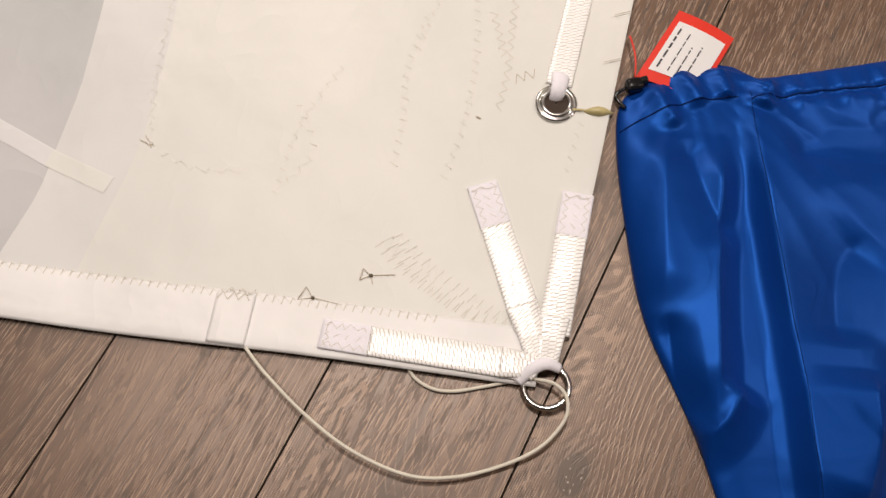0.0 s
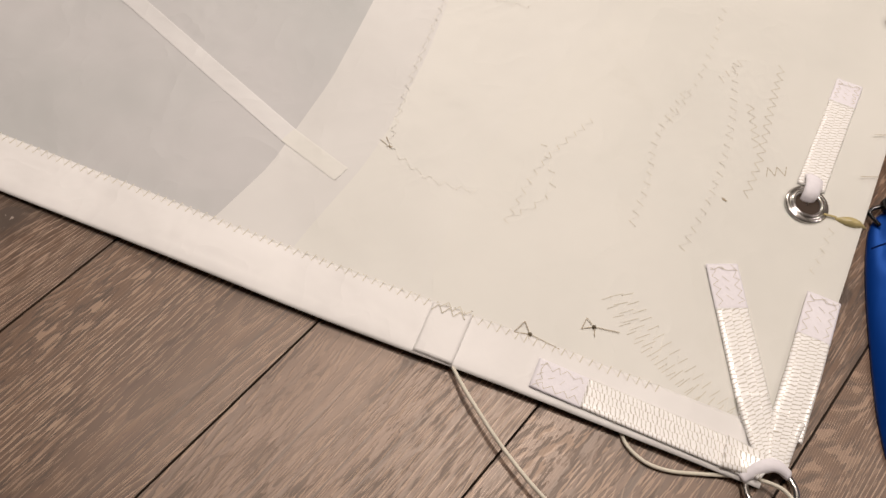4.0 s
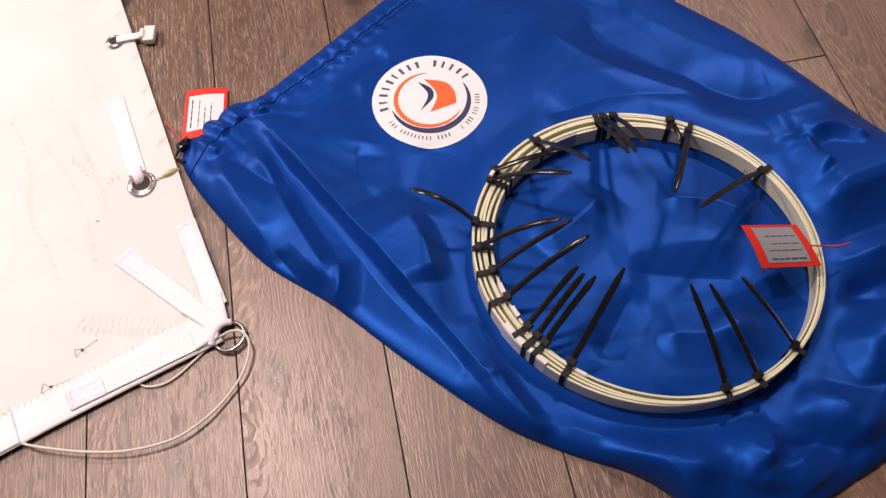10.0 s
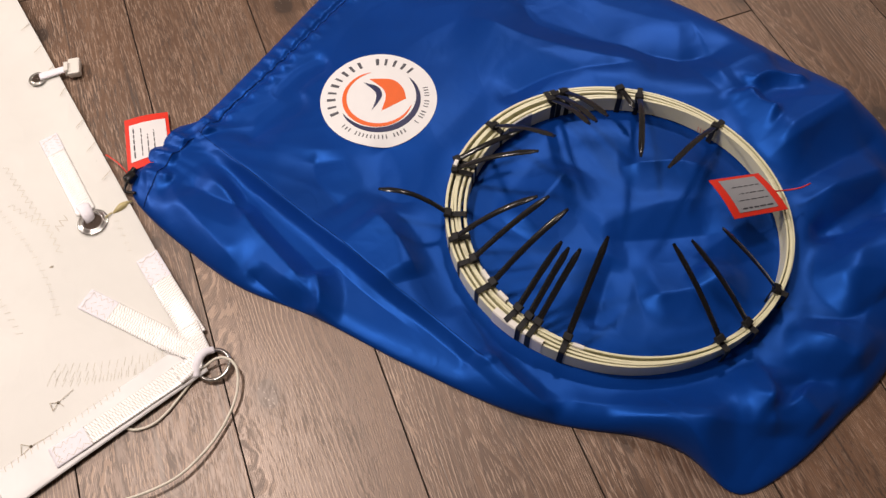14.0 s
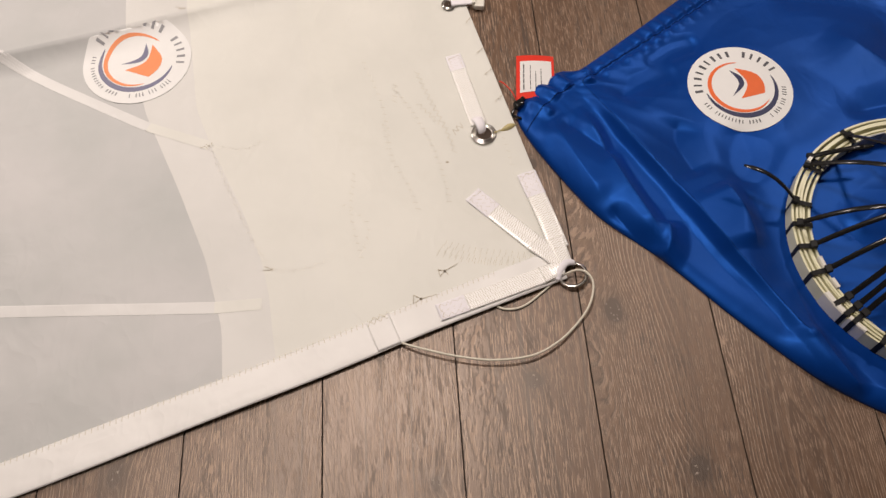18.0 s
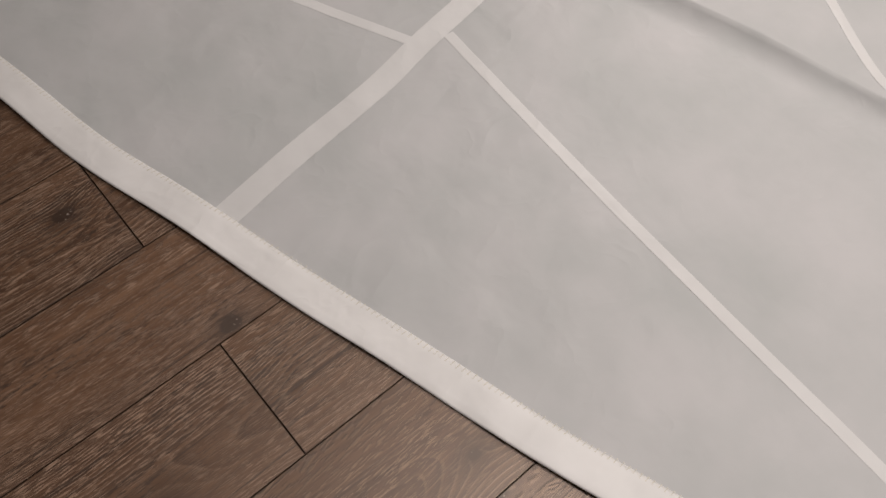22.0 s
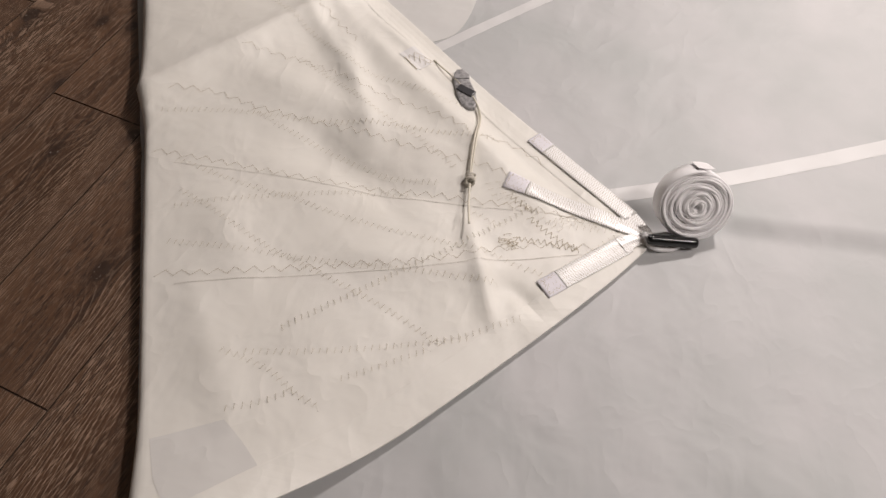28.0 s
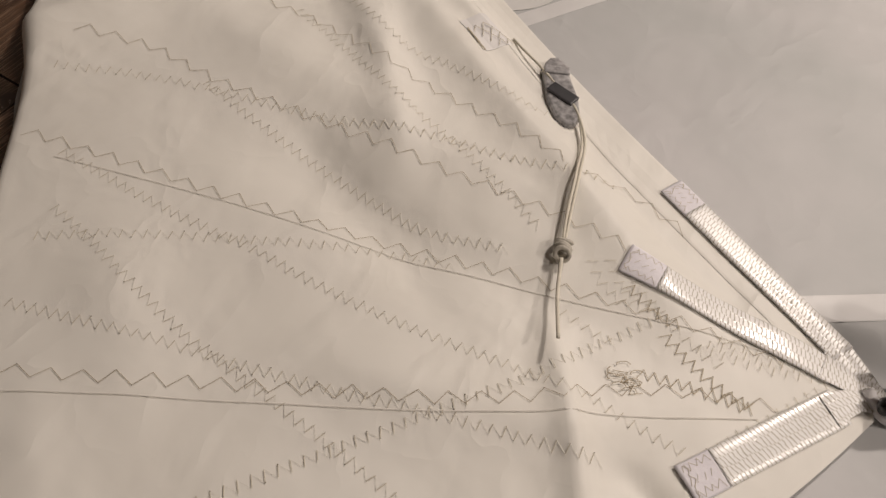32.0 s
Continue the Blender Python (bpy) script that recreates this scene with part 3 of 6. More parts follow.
def make_sheets():
    def grid_of(start, stop, cols, up):
        g = []
        for r in range(ROWS):
            a, b = start(r), stop(r)
            g.append([(*q, sheet_z(*q) + up) for q in (sheet_xy(lerp(a, b, j / (cols - 1)), r) for j in range(cols))])
        return g
    slab("lower_cloth", grid_of(lambda r: 0.0, lambda r: 1.0, 300, 0.0), 0.0010, CLOTH_GREY, sail, "smooth grey single-ply sailcloth with soft creases")
    outer = [(-0.137, -0.03), (-0.147, 0.110), (-0.178, 0.225), (-0.230, 0.355), (-0.300, 0.515), (-0.345, 0.676), (-0.366, 0.84), (-0.40, 1.0), (-0.47, 1.4), (-0.6, 2.2)]
    inner = [(-0.055, 0.0), (-0.070, 0.080), (-0.080, 0.160), (-0.092, 0.215), (-0.130, 0.320), (-0.185, 0.440), (-0.215, 0.52), (-0.24, 0.70), (-0.26, 0.9), (-0.34, 1.4), (-0.5, 2.2)]
    core = [(0.10, 0.06), (0.04, 0.13), (0.0, 0.24), (-0.02, 0.36), (-0.015, 0.47), (-0.03, 0.60), (-0.05, 0.74), (-0.06, 0.9), (-0.14, 1.4), (-0.3, 2.2)]
    for name, arc, mat, up, lab in (("outer_patch", outer, CLOTH_MID, 0.00035, "pale doubled sailcloth patch"),
                                    ("inner_patch", inner, CLOTH_PALE, 0.0007, "off-white layered clew patch"),
                                    ("core_patch", core, CLOTH_CREAM, 0.00105, "cream stiff clew patch with faint stains")):
        starts = [column_of(r, arc) for r in range(ROWS)]
        slab(name, grid_of(lambda r: starts[r], lambda r: 0.9985, 60, up), 0.0003, mat, sail, lab)


def side_strip(line, width, side):
    """A line set off sideways by half a width."""
    p = spline(line, 60)
    d = np.gradient(p, axis=0)
    d /= np.linalg.norm(d, axis=1)[:, None]
    return p + side * np.stack([-d[:, 1], d[:, 0]], 1) * width / 2


LUFF = [(0.366, 0.190), (0.343, 0.318), (0.308, 0.48), (0.274, 0.635), (0.232, 0.828), (0.19, 1.02), (0.12, 1.34)]


def make_hems():
    ribbon("foot_hem", side_strip(FOOT, 0.052, 1), 0.054, sheet_z, 0.0020, CLOTH_HEM, sail, "bright white folded hem tape", 320, lift=0.0006)
    ribbon("luff_hem", side_strip(LUFF, 0.040, 1), 0.044, sheet_z, 0.0005, CLOTH_PALE, sail, "off-white folded luff hem", 130, lift=0.0004)
    tapes = (([(-1.108, -0.262), (-1.133, -0.12), (-1.158, 0.05), (-1.186, 0.17), (-1.208, 0.29), (-1.238, 0.44), (-1.262, 0.60), (-1.36, 1.1), (-1.5, 1.6)], 0.042),
             ([(-2.42, -0.375), (-2.11, -0.246), (-2.00, -0.200), (-1.79, -0.105), (-1.573, -0.008), (-1.329, 0.097), (-1.195, 0.157)], 0.019),
             ([(-1.172, 0.213), (-0.87, 0.187), (-0.56, 0.167), (-0.155, 0.1455)], 0.019),
             ([(-1.20, 1.05), (-0.98, 0.87), (-0.809, 0.757), (-0.66, 0.672), (-0.575, 0.655), (-0.447, 0.577), (-0.293, 0.487)], 0.018),
             ([(-2.35, 0.12), (-2.096, 0.295), (-1.929, 0.420), (-1.697, 0.615), (-1.2, 1.05)], 0.027),
             ([(-2.56, 0.36), (-2.503, 0.459), (-2.386, 0.656), (-2.248, 0.866), (-2.05, 1.2)], 0.021))
    for i, (line, w) in enumerate(tapes):
        ribbon("seam_tape", line, w, sheet_z, 0.0002, CLOTH_TAPE, sail, "wide pale seam tape" if i == 0 else "pale adhesive seam tape", 130, lift=0.0003 + 0.0003 * (i == 0))
    for line, w in (([(-0.16, 0.1455), (-0.09, 0.147)], 0.019), ([(-0.293, 0.487), (-0.186, 0.440)], 0.018)):
        ribbon("tape_end", line, w, sheet_z, 0.0002, CLOTH_PALE, sail, "tape showing faintly through the patch", 12, lift=0.0006)


make_sheets()
make_hems()


# the corner folded over: a stiff cream head patch
FLAP_LOW = [(-2.412, -0.466), (-2.345, -0.36), (-2.255, -0.225), (-2.195, -0.115), (-2.132, 0.010), (-2.078, 0.125), (-2.046, 0.205)]
FLAP_TOP = [(-3.348, 0.809), (-3.05, 0.737), (-2.755, 0.593), (-2.571, 0.500), (-2.372, 0.395), (-2.139, 0.286), (-2.052, 0.236)]
FLAP_LOW_X, FLAP_LOW_Y = [p[0] for p in FLAP_LOW], [p[1] for p in FLAP_LOW]
FLAP_TOP_X, FLAP_TOP_Y = [p[0] for p in FLAP_TOP], [p[1] for p in FLAP_TOP]
PLEATS = [((-2.19, 0.20), (-2.70, 0.47), 0.0085, 0.030), ((-2.22, 0.16), (-2.66, 0.14), -0.0045, 0.035), ((-2.20, 0.08), (-2.44, 0.00), 0.0050, 0.030),
          ((-2.16, 0.24), (-2.52, 0.42), -0.0070, 0.026), ((-2.30, 0.24), (-2.78, 0.26), 0.0060, 0.045), ((-2.17, 0.10), (-2.35, -0.15), -0.0040, 0.030),
          ((-2.50, -0.12), (-2.66, 0.02), 0.0045, 0.040), ((-2.42, -0.28), (-2.62, -0.10), 0.0040, 0.035), ((-2.56, 0.30), (-2.74, 0.44), 0.0060, 0.022),
          ((-2.33, 0.33), (-2.62, 0.47), 0.0060, 0.016), ((-2.12, 0.03), (-2.20, 0.06), -0.0035, 0.012), ((-2.66, 0.42), (-2.48, 0.20), 0.0060, 0.022), ((-2.30, 0.14), (-2.19, -0.01), 0.0055, 0.014), ((-2.62, 0.20), (-2.36, 0.10), -0.005, 0.030)]


def fold_sum(x, y, folds):
    z = 0.0
    for (ax, ay), (bx, by), h, w in folds:
        lx, ly = bx - ax, by - ay
        t = ((x - ax) * lx + (y - ay) * ly) / (lx * lx + ly * ly)
        if -0.15 < t < 1.15:
            c = min(1.0, max(0.0, t))
            off = math.hypot(x - ax - lx * c, y - ay - ly * c)
            if off < 3 * w:
                z += h * math.exp(-abs(off / w) ** 1.7) * smooth01(min(t + 0.15, 1.15 - t) / 0.45)
    return z


def flap_z(x, y):
    out = (x + 2.425) * 0.806 + (y + 0.475) * 0.591
    along = (x + 2.425) * -0.591 + (y + 0.475) * 0.806
    u = min(1.0, max(0.0, out / 0.713))
    z = lerp(0.033, 0.018, smooth01(u))
    if along < 0.22:
        z += 0.036 * (1 - max(0.0, along) / 0.22) ** 1.6 * smooth01(1 - u / 0.5)
    # a second fold across the far part
    k = (x + 2.885) * -0.905 + (y - 0.10) * 0.425 - 0.0
    far = smooth01((along - 0.45) / 0.2)
    if k > -0.10:
        z += far * (0.026 * (max(0.0, k + 0.10) / 0.10) ** 2.6 if k < 0 else 0.026 * (0.50 + 0.50 * math.exp(-k / 0.035)))
    ruffle = 0.004 * math.exp(-((x + 2.705) ** 2 + (y - 0.555) ** 2) / 0.0025) * math.sin((x * 0.9 - y * 0.42) * 210)
    z += 1.5 * fold_sum(x, y, PLEATS) + ruffle + 0.0035 * wob(x, y, 3.3, 11.0) + 0.0010 * wob(x, y, 9.0, 5.0)
    z = max(z, 0.0125 + 0.15 * z)
    low = (y - float(np.interp(x, FLAP_LOW_X, FLAP_LOW_Y))) * 0.47
    top = (float(np.interp(x, FLAP_TOP_X, FLAP_TOP_Y)) - y) * 0.91
    settle = smooth01((out - 0.10) / 0.25) * smooth01(1 - max(0.0, min(low, top)) / 0.055)
    return lerp(z, 0.0115, 0.8 * settle)


def make_flap():
    lows, tops = spline(FLAP_LOW, 130), spline(FLAP_TOP, 130)
    cols = 150
    across = Vector((-0.806, -0.591))
    grid = []
    for j in range(cols):
        v = j / (cols - 1)
        edge = lerp(lows[0], tops[0], v)
        r = flap_z(*edge) / 2 - 0.001
        row = []
        for k in range(10):
            w = -math.pi / 2 + math.pi * k / 10
            row.append((edge[0] + across.x * r * math.cos(w) * 0.8, edge[1] + across.y * r * math.cos(w) * 0.8, r + 0.002 + r * math.sin(w)))
        for i in range(130):
            q = lerp(lows[i], tops[i], v)
            row.append((*q, flap_z(*q)))
        grid.append(row)
    slab("folded_corner", grid, 0.0022, CLOTH_FLAP, sail, "cream layered sail corner folded over the grey cloth")
    ribbon("corner_hem", side_strip(FLAP_LOW, 0.046, 1), 0.046, flap_z, 0.0006, CLOTH_FLAP, sail, "off-white hem of the folded corner", 60, lift=0.0002)
    ribbon("corner_hem", side_strip(FLAP_TOP[1:], 0.040, -1), 0.042, flap_z, 0.0006, CLOTH_FLAP, sail, "off-white hem of the folded corner", 70, lift=0.0002)
    # the foot hem turning up and over at the fold
    low = spline([(-2.352, -0.554, 0.004), (-2.374, -0.552, 0.006), (-2.396, -0.540, 0.014), (-2.410, -0.520, 0.035), (-2.416, -0.497, 0.055), (-2.412, -0.470, 0.073)], 24)
    high = spline([(-2.352, -0.503, 0.005), (-2.372, -0.505, 0.007), (-2.384, -0.495, 0.020), (-2.390, -0.485, 0.036), (-2.390, -0.472, 0.054), (-2.394, -0.455, 0.072)], 24)
    lining = []
    for j in range(7):
        v = lerp(-0.026, 0.004, j / 6)
        edge = lerp(lows[0], tops[0], v)
        r = flap_z(*lows[0]) / 2 - 0.001
        lining.append([(edge[0] + across.x * r * math.cos(w) * 0.75, edge[1] + across.y * r * math.cos(w) * 0.75, r + 0.003 + r * math.sin(w)) for w in np.linspace(-1.571, 1.45, 14)])
    slab("fold_lining", lining, 0.0010, CLOTH_GREY, sail, "grey cloth inside the turn of the fold")
    curl = [[tuple(lerp(low[i], high[i], j / 7)) for j in range(8)] for i in range(24)]
    slab("hem_turn", curl, 0.0016, CLOTH_HEM, sail, "foot hem turning up into the fold")
    a, b = spline([(-2.500, -0.335), (-2.462, -0.375), (-2.424, -0.398)], 10), spline([(-2.434, -0.276), (-2.395, -0.292), (-2.358, -0.312)], 10)
    g = [[(*lerp(a[i], b[i], j / 9), flap_z(*lerp(a[i], b[i], j / 9)) + 0.0004) for j in range(10)] for i in range(10)]
    slab("thin_window", g, 0.0003, CLOTH_THIN, sail, "greyer single-ply cloth between the patches")
    patch = [(-2.53, 0.46), (-2.487, 0.511), (-2.490, 0.60), (-2.515, 0.68), (-2.565, 0.757), (-2.66, 0.86)]
    a, b = spline(patch, 30), spline([(-2.62, 0.47), (-2.72, 0.60), (-2.86, 0.74), (-3.0, 0.92)], 30)
    g = [[(*lerp(b[i], a[i], j / 14), sheet_z(*lerp(b[i], a[i], j / 14)) + 0.0009) for j in range(15)] for i in range(30)]
    slab("round_patch", g, 0.0004, CLOTH_MID, sail, "rounded pale reinforcement patch")


make_flap()


# webbing, rings and eyelets
def strap(a, b, width, height, parent, lift=0.002, end=0.045):
    """A webbing strap from its free end a to b, with a flat stitched end piece."""
    a, b = Vector(a), Vector(b)
    d = (b - a).normalized()
    m = a + d * end
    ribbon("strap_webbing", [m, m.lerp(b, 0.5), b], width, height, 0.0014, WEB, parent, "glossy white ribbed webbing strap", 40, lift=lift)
    ribbon("strap_end", [a, a.lerp(m, 0.5), m + d * 0.002], width * 1.02, height, 0.0011, WEB_END, parent, "matt lilac-white stitched strap end", 12, lift=lift)
    n = Vector((-d.y, d.x))
    rnd = random.Random(int(1000 * abs(a.x + a.y)))
    rows = 3
    for row in range(rows):
        pts = []
        off = width * ((row + 0.5) / rows - 0.5)
        for k in range(9):
            q = a + d * (0.003 + (end - 0.006) * (k + rnd.uniform(-0.35, 0.35)) / 8) + n * (off + width * 0.10 * (1 if k % 2 else -1) * rnd.uniform(0.6, 1.2))
            pts.append((q.x, q.y, height(q.x, q.y) + lift + 0.0014))
        thread_run("strap_stitch", pts, 0.0004, THREAD_PALE, parent, row == 1)
    pts = []
    for k in range(7):
        q = a + d * (0.002 + 0.007 * rnd.random()) + n * width * (k / 7 - 0.42)
        pts.append((q.x, q.y, height(q.x, q.y) + lift + 0.0016))
    thread_run("strap_stitch", pts, 0.0005, THREAD_PALE, parent)


def thread_run(name, pts, width, material, parent, breaks=False):
    """A flat thread through points; breaks: every second stretch is left out."""
    verts, faces = [], []
    for i, (p, q) in enumerate(zip(pts, pts[1:])):
        if breaks and i % 2:
            continue
        p, q = Vector(p), Vector(q)
        d = q - p
        n = Vector((-d.y, d.x, 0))
        if n.length < 1e-7:
            continue
        n = n.normalized() * width / 2
        h = Vector((0, 0, width * 0.18))
        k = len(verts)
        verts += [p - n, p + h, p + n, q - n, q + h, q + n]
        faces += [(k, k + 1, k + 4, k + 3), (k + 1, k + 2, k + 5, k + 4)]
    return link(name, verts, faces, material, parent)


def stitch_row(line, height, parent, kind="zig", amp=0.008, step=0.013, width=0.0011, material=None, seed=1, lift=0.0010, marks=0.6):
    """A row of sewing along a plan line: zig, a zigzag; tick, steep slanting stitches joined by faint long ones."""
    rnd = random.Random(seed)
    length = sum(math.dist(p, q) for p, q in zip(line, line[1:]))
    count = max(4, int(length / step))
    p = spline(line, count)
    d = np.gradient(p, axis=0)
    d /= np.linalg.norm(d, axis=1)[:, None]
    pts = []
    for i in range(count):
        side = 1 if i % 2 else -1
        s = amp * 0.5 * side * rnd.uniform(0.85, 1.15)
        run = rnd.uniform(-0.1, 0.1) + (0.30 * -side if kind == "tick" else 0.0)
        q = p[i] + np.array([-d[i][1], d[i][0]]) * s + d[i] * run * step
        pts.append((q[0], q[1], height(*q) + lift))
    verts, faces = [], []
    for x, y, z in pts:
        if rnd.random() > marks:
            continue
        s, k = width * rnd.uniform(0.5, 1.0), len(verts)
        verts += [(x - s, y, z), (x, y - s, z), (x + s, y, z), (x, y + s, z), (x, y, z + s)]
        faces += [(k, k + 1, k + 4), (k + 1, k + 2, k + 4), (k + 2, k + 3, k + 4), (k + 3, k, k + 4)]
    if verts:
        tagged(link("needle_mark", verts, faces, STAIN, parent), kind="stuff")
    material = material or THREAD
    if kind == "tick":
        thread_run("stitching", pts[1:], width * 0.55, THREAD_WHITE, parent, True)
    return thread_run("stitching", pts, width, material, parent, kind == "tick")


def clew():
    # three straps at the ring
    strap((0.2365, 0.313), (0.338, 0.203), 0.030, sheet_z, sail, 0.0026)
    strap((0.3255, 0.344), (0.361, 0.206), 0.030, sheet_z, sail, 0.0042)
    strap((0.170, 0.1105), (0.350, 0.167), 0.028, sheet_z, sail, 0.0042)
    # the webbing turned round the ring
    hump = lambda x, y: sheet_z(x, y) + 0.0045 * smooth01(1 - math.hypot(x - 0.356, y - 0.176) / 0.024)
    for k, line in enumerate(([(0.322, 0.218), (0.340, 0.199), (0.352, 0.184), (0.360, 0.172)], [(0.355, 0.222), (0.360, 0.203), (0.364, 0.188), (0.367, 0.177)], [(0.328, 0.160), (0.345, 0.165), (0.356, 0.167), (0.363, 0.166)])):
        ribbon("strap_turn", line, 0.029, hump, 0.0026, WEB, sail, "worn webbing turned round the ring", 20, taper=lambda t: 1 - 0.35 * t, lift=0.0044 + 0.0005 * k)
    edge = [(0.350, 0.151, 0.008), (0.3550, 0.1635, 0.0125), (0.3610, 0.1725, 0.0140), (0.3690, 0.1775, 0.0125), (0.3790, 0.1790, 0.008)]
    tube("webbing_fold", edge, lambda t: 0.0064 - 0.0030 * abs(t - 0.5), WEB_END, sail, "frayed webbing fold on the ring", 24, 12, flat=0.7)
    ring = [(0.3745 + 0.0205 * math.cos(a), 0.1595 + 0.0205 * math.sin(a), 0.0055 + 0.0035 * math.cos(a + 0.7)) for a in np.linspace(0, 2 * math.pi, 48, endpoint=False)]
    tube("clew_ring", ring, 0.0030, STEEL, sail, "polished stainless steel clew ring", closed=True, raw=True)


def eyelet(x, y, size, z):
    m = pose(x, y, z)
    prof = [(0.56, -0.25), (0.56, 0.05), (0.60, 0.14), (0.68, 0.17), (0.75, 0.13), (0.79, 0.06), (0.84, 0.085), (0.93, 0.085), (1.0, 0.02), (1.0, -0.03)]
    lathe("eyelet", [(r * size, h * size) for r, h in prof], STEEL, sail, m, "pressed stainless steel eyelet", 44)
    # A dark disc closes the opening; its colour stands for the shade inside.
    lathe("eyelet_hole", [(0.001, 0.0), (0.56 * size, 0.0)], GAP, sail, m @ pose(0, 0, 0.0006), "", 24)


def luff_details():
    eyelet(0.2655, 0.4275, 0.0215, sheet_z(0.2655, 0.4275) + 0.0030)
    strap((0.2265, 0.600), (0.2590, 0.4480), 0.027, sheet_z, sail, 0.0022, 0.034)
    tube("strap_fold", [(0.2565, 0.458, 0.008), (0.260, 0.446, 0.0125), (0.2625, 0.436, 0.011), (0.263, 0.431, 0.004)], lambda t: 0.0100 - 0.003 * t, WEB_END, sail, "webbing passing through the eyelet", 14, 12, flat=0.45)
    eyelet(0.2275, 0.7165, 0.0135, sheet_z(0.2275, 0.7165) + 0.0042)
    ribbon("slide_strap", [(0.232, 0.7165), (0.252, 0.7175), (0.272, 0.718)], 0.013, lambda x, y: 0.0125, 0.0025, WEB_END, sail, "short white webbing tie", 14)
    bm = block((0.018, 0.032, 0.011), pose(0.284, 0.7195, 0.0100, 0, 0, -8), 0.002)
    part("luff_slide", bm, WHITE_PLASTIC, sail, "small white plastic luff slide")
    part("slide_bar", block((0.007, 0.018, 0.014), pose(0.2735, 0.7185, 0.0125, 0, 0, -8), 0.0015), WHITE_PLASTIC, sail, "bar of the luff slide")
    blob = [(0.294, 0.4315, 0.0062), (0.302, 0.4345, 0.0075), (0.312, 0.439, 0.0078), (0.322, 0.4435, 0.005)]
    tube("glue_blob", blob, lambda t: 0.0012 + 0.0042 * math.sin(math.pi * min(1, t * 1.05)) , GLUE, sail, "yellowed sealant at the luff", 16, 10)
    ribbon("glue_line", [(0.283, 0.4275), (0.294, 0.4315)], 0.0022, sheet_z, 0.0006, GLUE, sail, "", 6, lift=0.0035)
    rnd = random.Random(4)
    for k in range(7):
        y = 0.50 + 0.055 * k + rnd.uniform(-0.01, 0.01)
        x = 0.372 - 0.219 * (y - 0.19)
        pts = [(x - 0.013 + rnd.uniform(-.003, .003), y - 0.004, sheet_z(x, y) + 0.004), (x - 0.001, y + 0.009, sheet_z(x, y) + 0.0036)]
        thread_run("edge_stitch", pts, 0.0008, THREAD, sail)


def tack_mark(x, y, s, turn):
    """A thread-tacked letter-like mark with a dark knot."""
    m = pose(x, y, 0, 0, 0, turn)
    for a, b in (((-0.4, 0.55), (0.0, 0.0)), ((-0.4, 0.55), (-0.75, -0.15)), ((-0.75, -0.15), (0.0, 0.0)), ((0.0, 0.0), (1.5, -0.25)), ((0, 0), (0.0, -0.6))):
        p, q = m @ Vector((a[0] * s, a[1] * s, 0)), m @ Vector((b[0] * s, b[1] * s, 0))
        thread_run("tack_thread", [(p.x, p.y, sheet_z(p.x, p.y) + 0.0024), (q.x, q.y, sheet_z(q.x, q.y) + 0.0024)], 0.0007, THREAD_DARK, sail)
    p = m @ Vector((0, 0, 0))
    lathe("tack_knot", [(0.0002, 0.0022), (0.0016, 0.0012), (0.0020, 0.0)], STAIN, sail, pose(p.x, p.y, sheet_z(p.x, p.y) + 0.0018), "", 12)


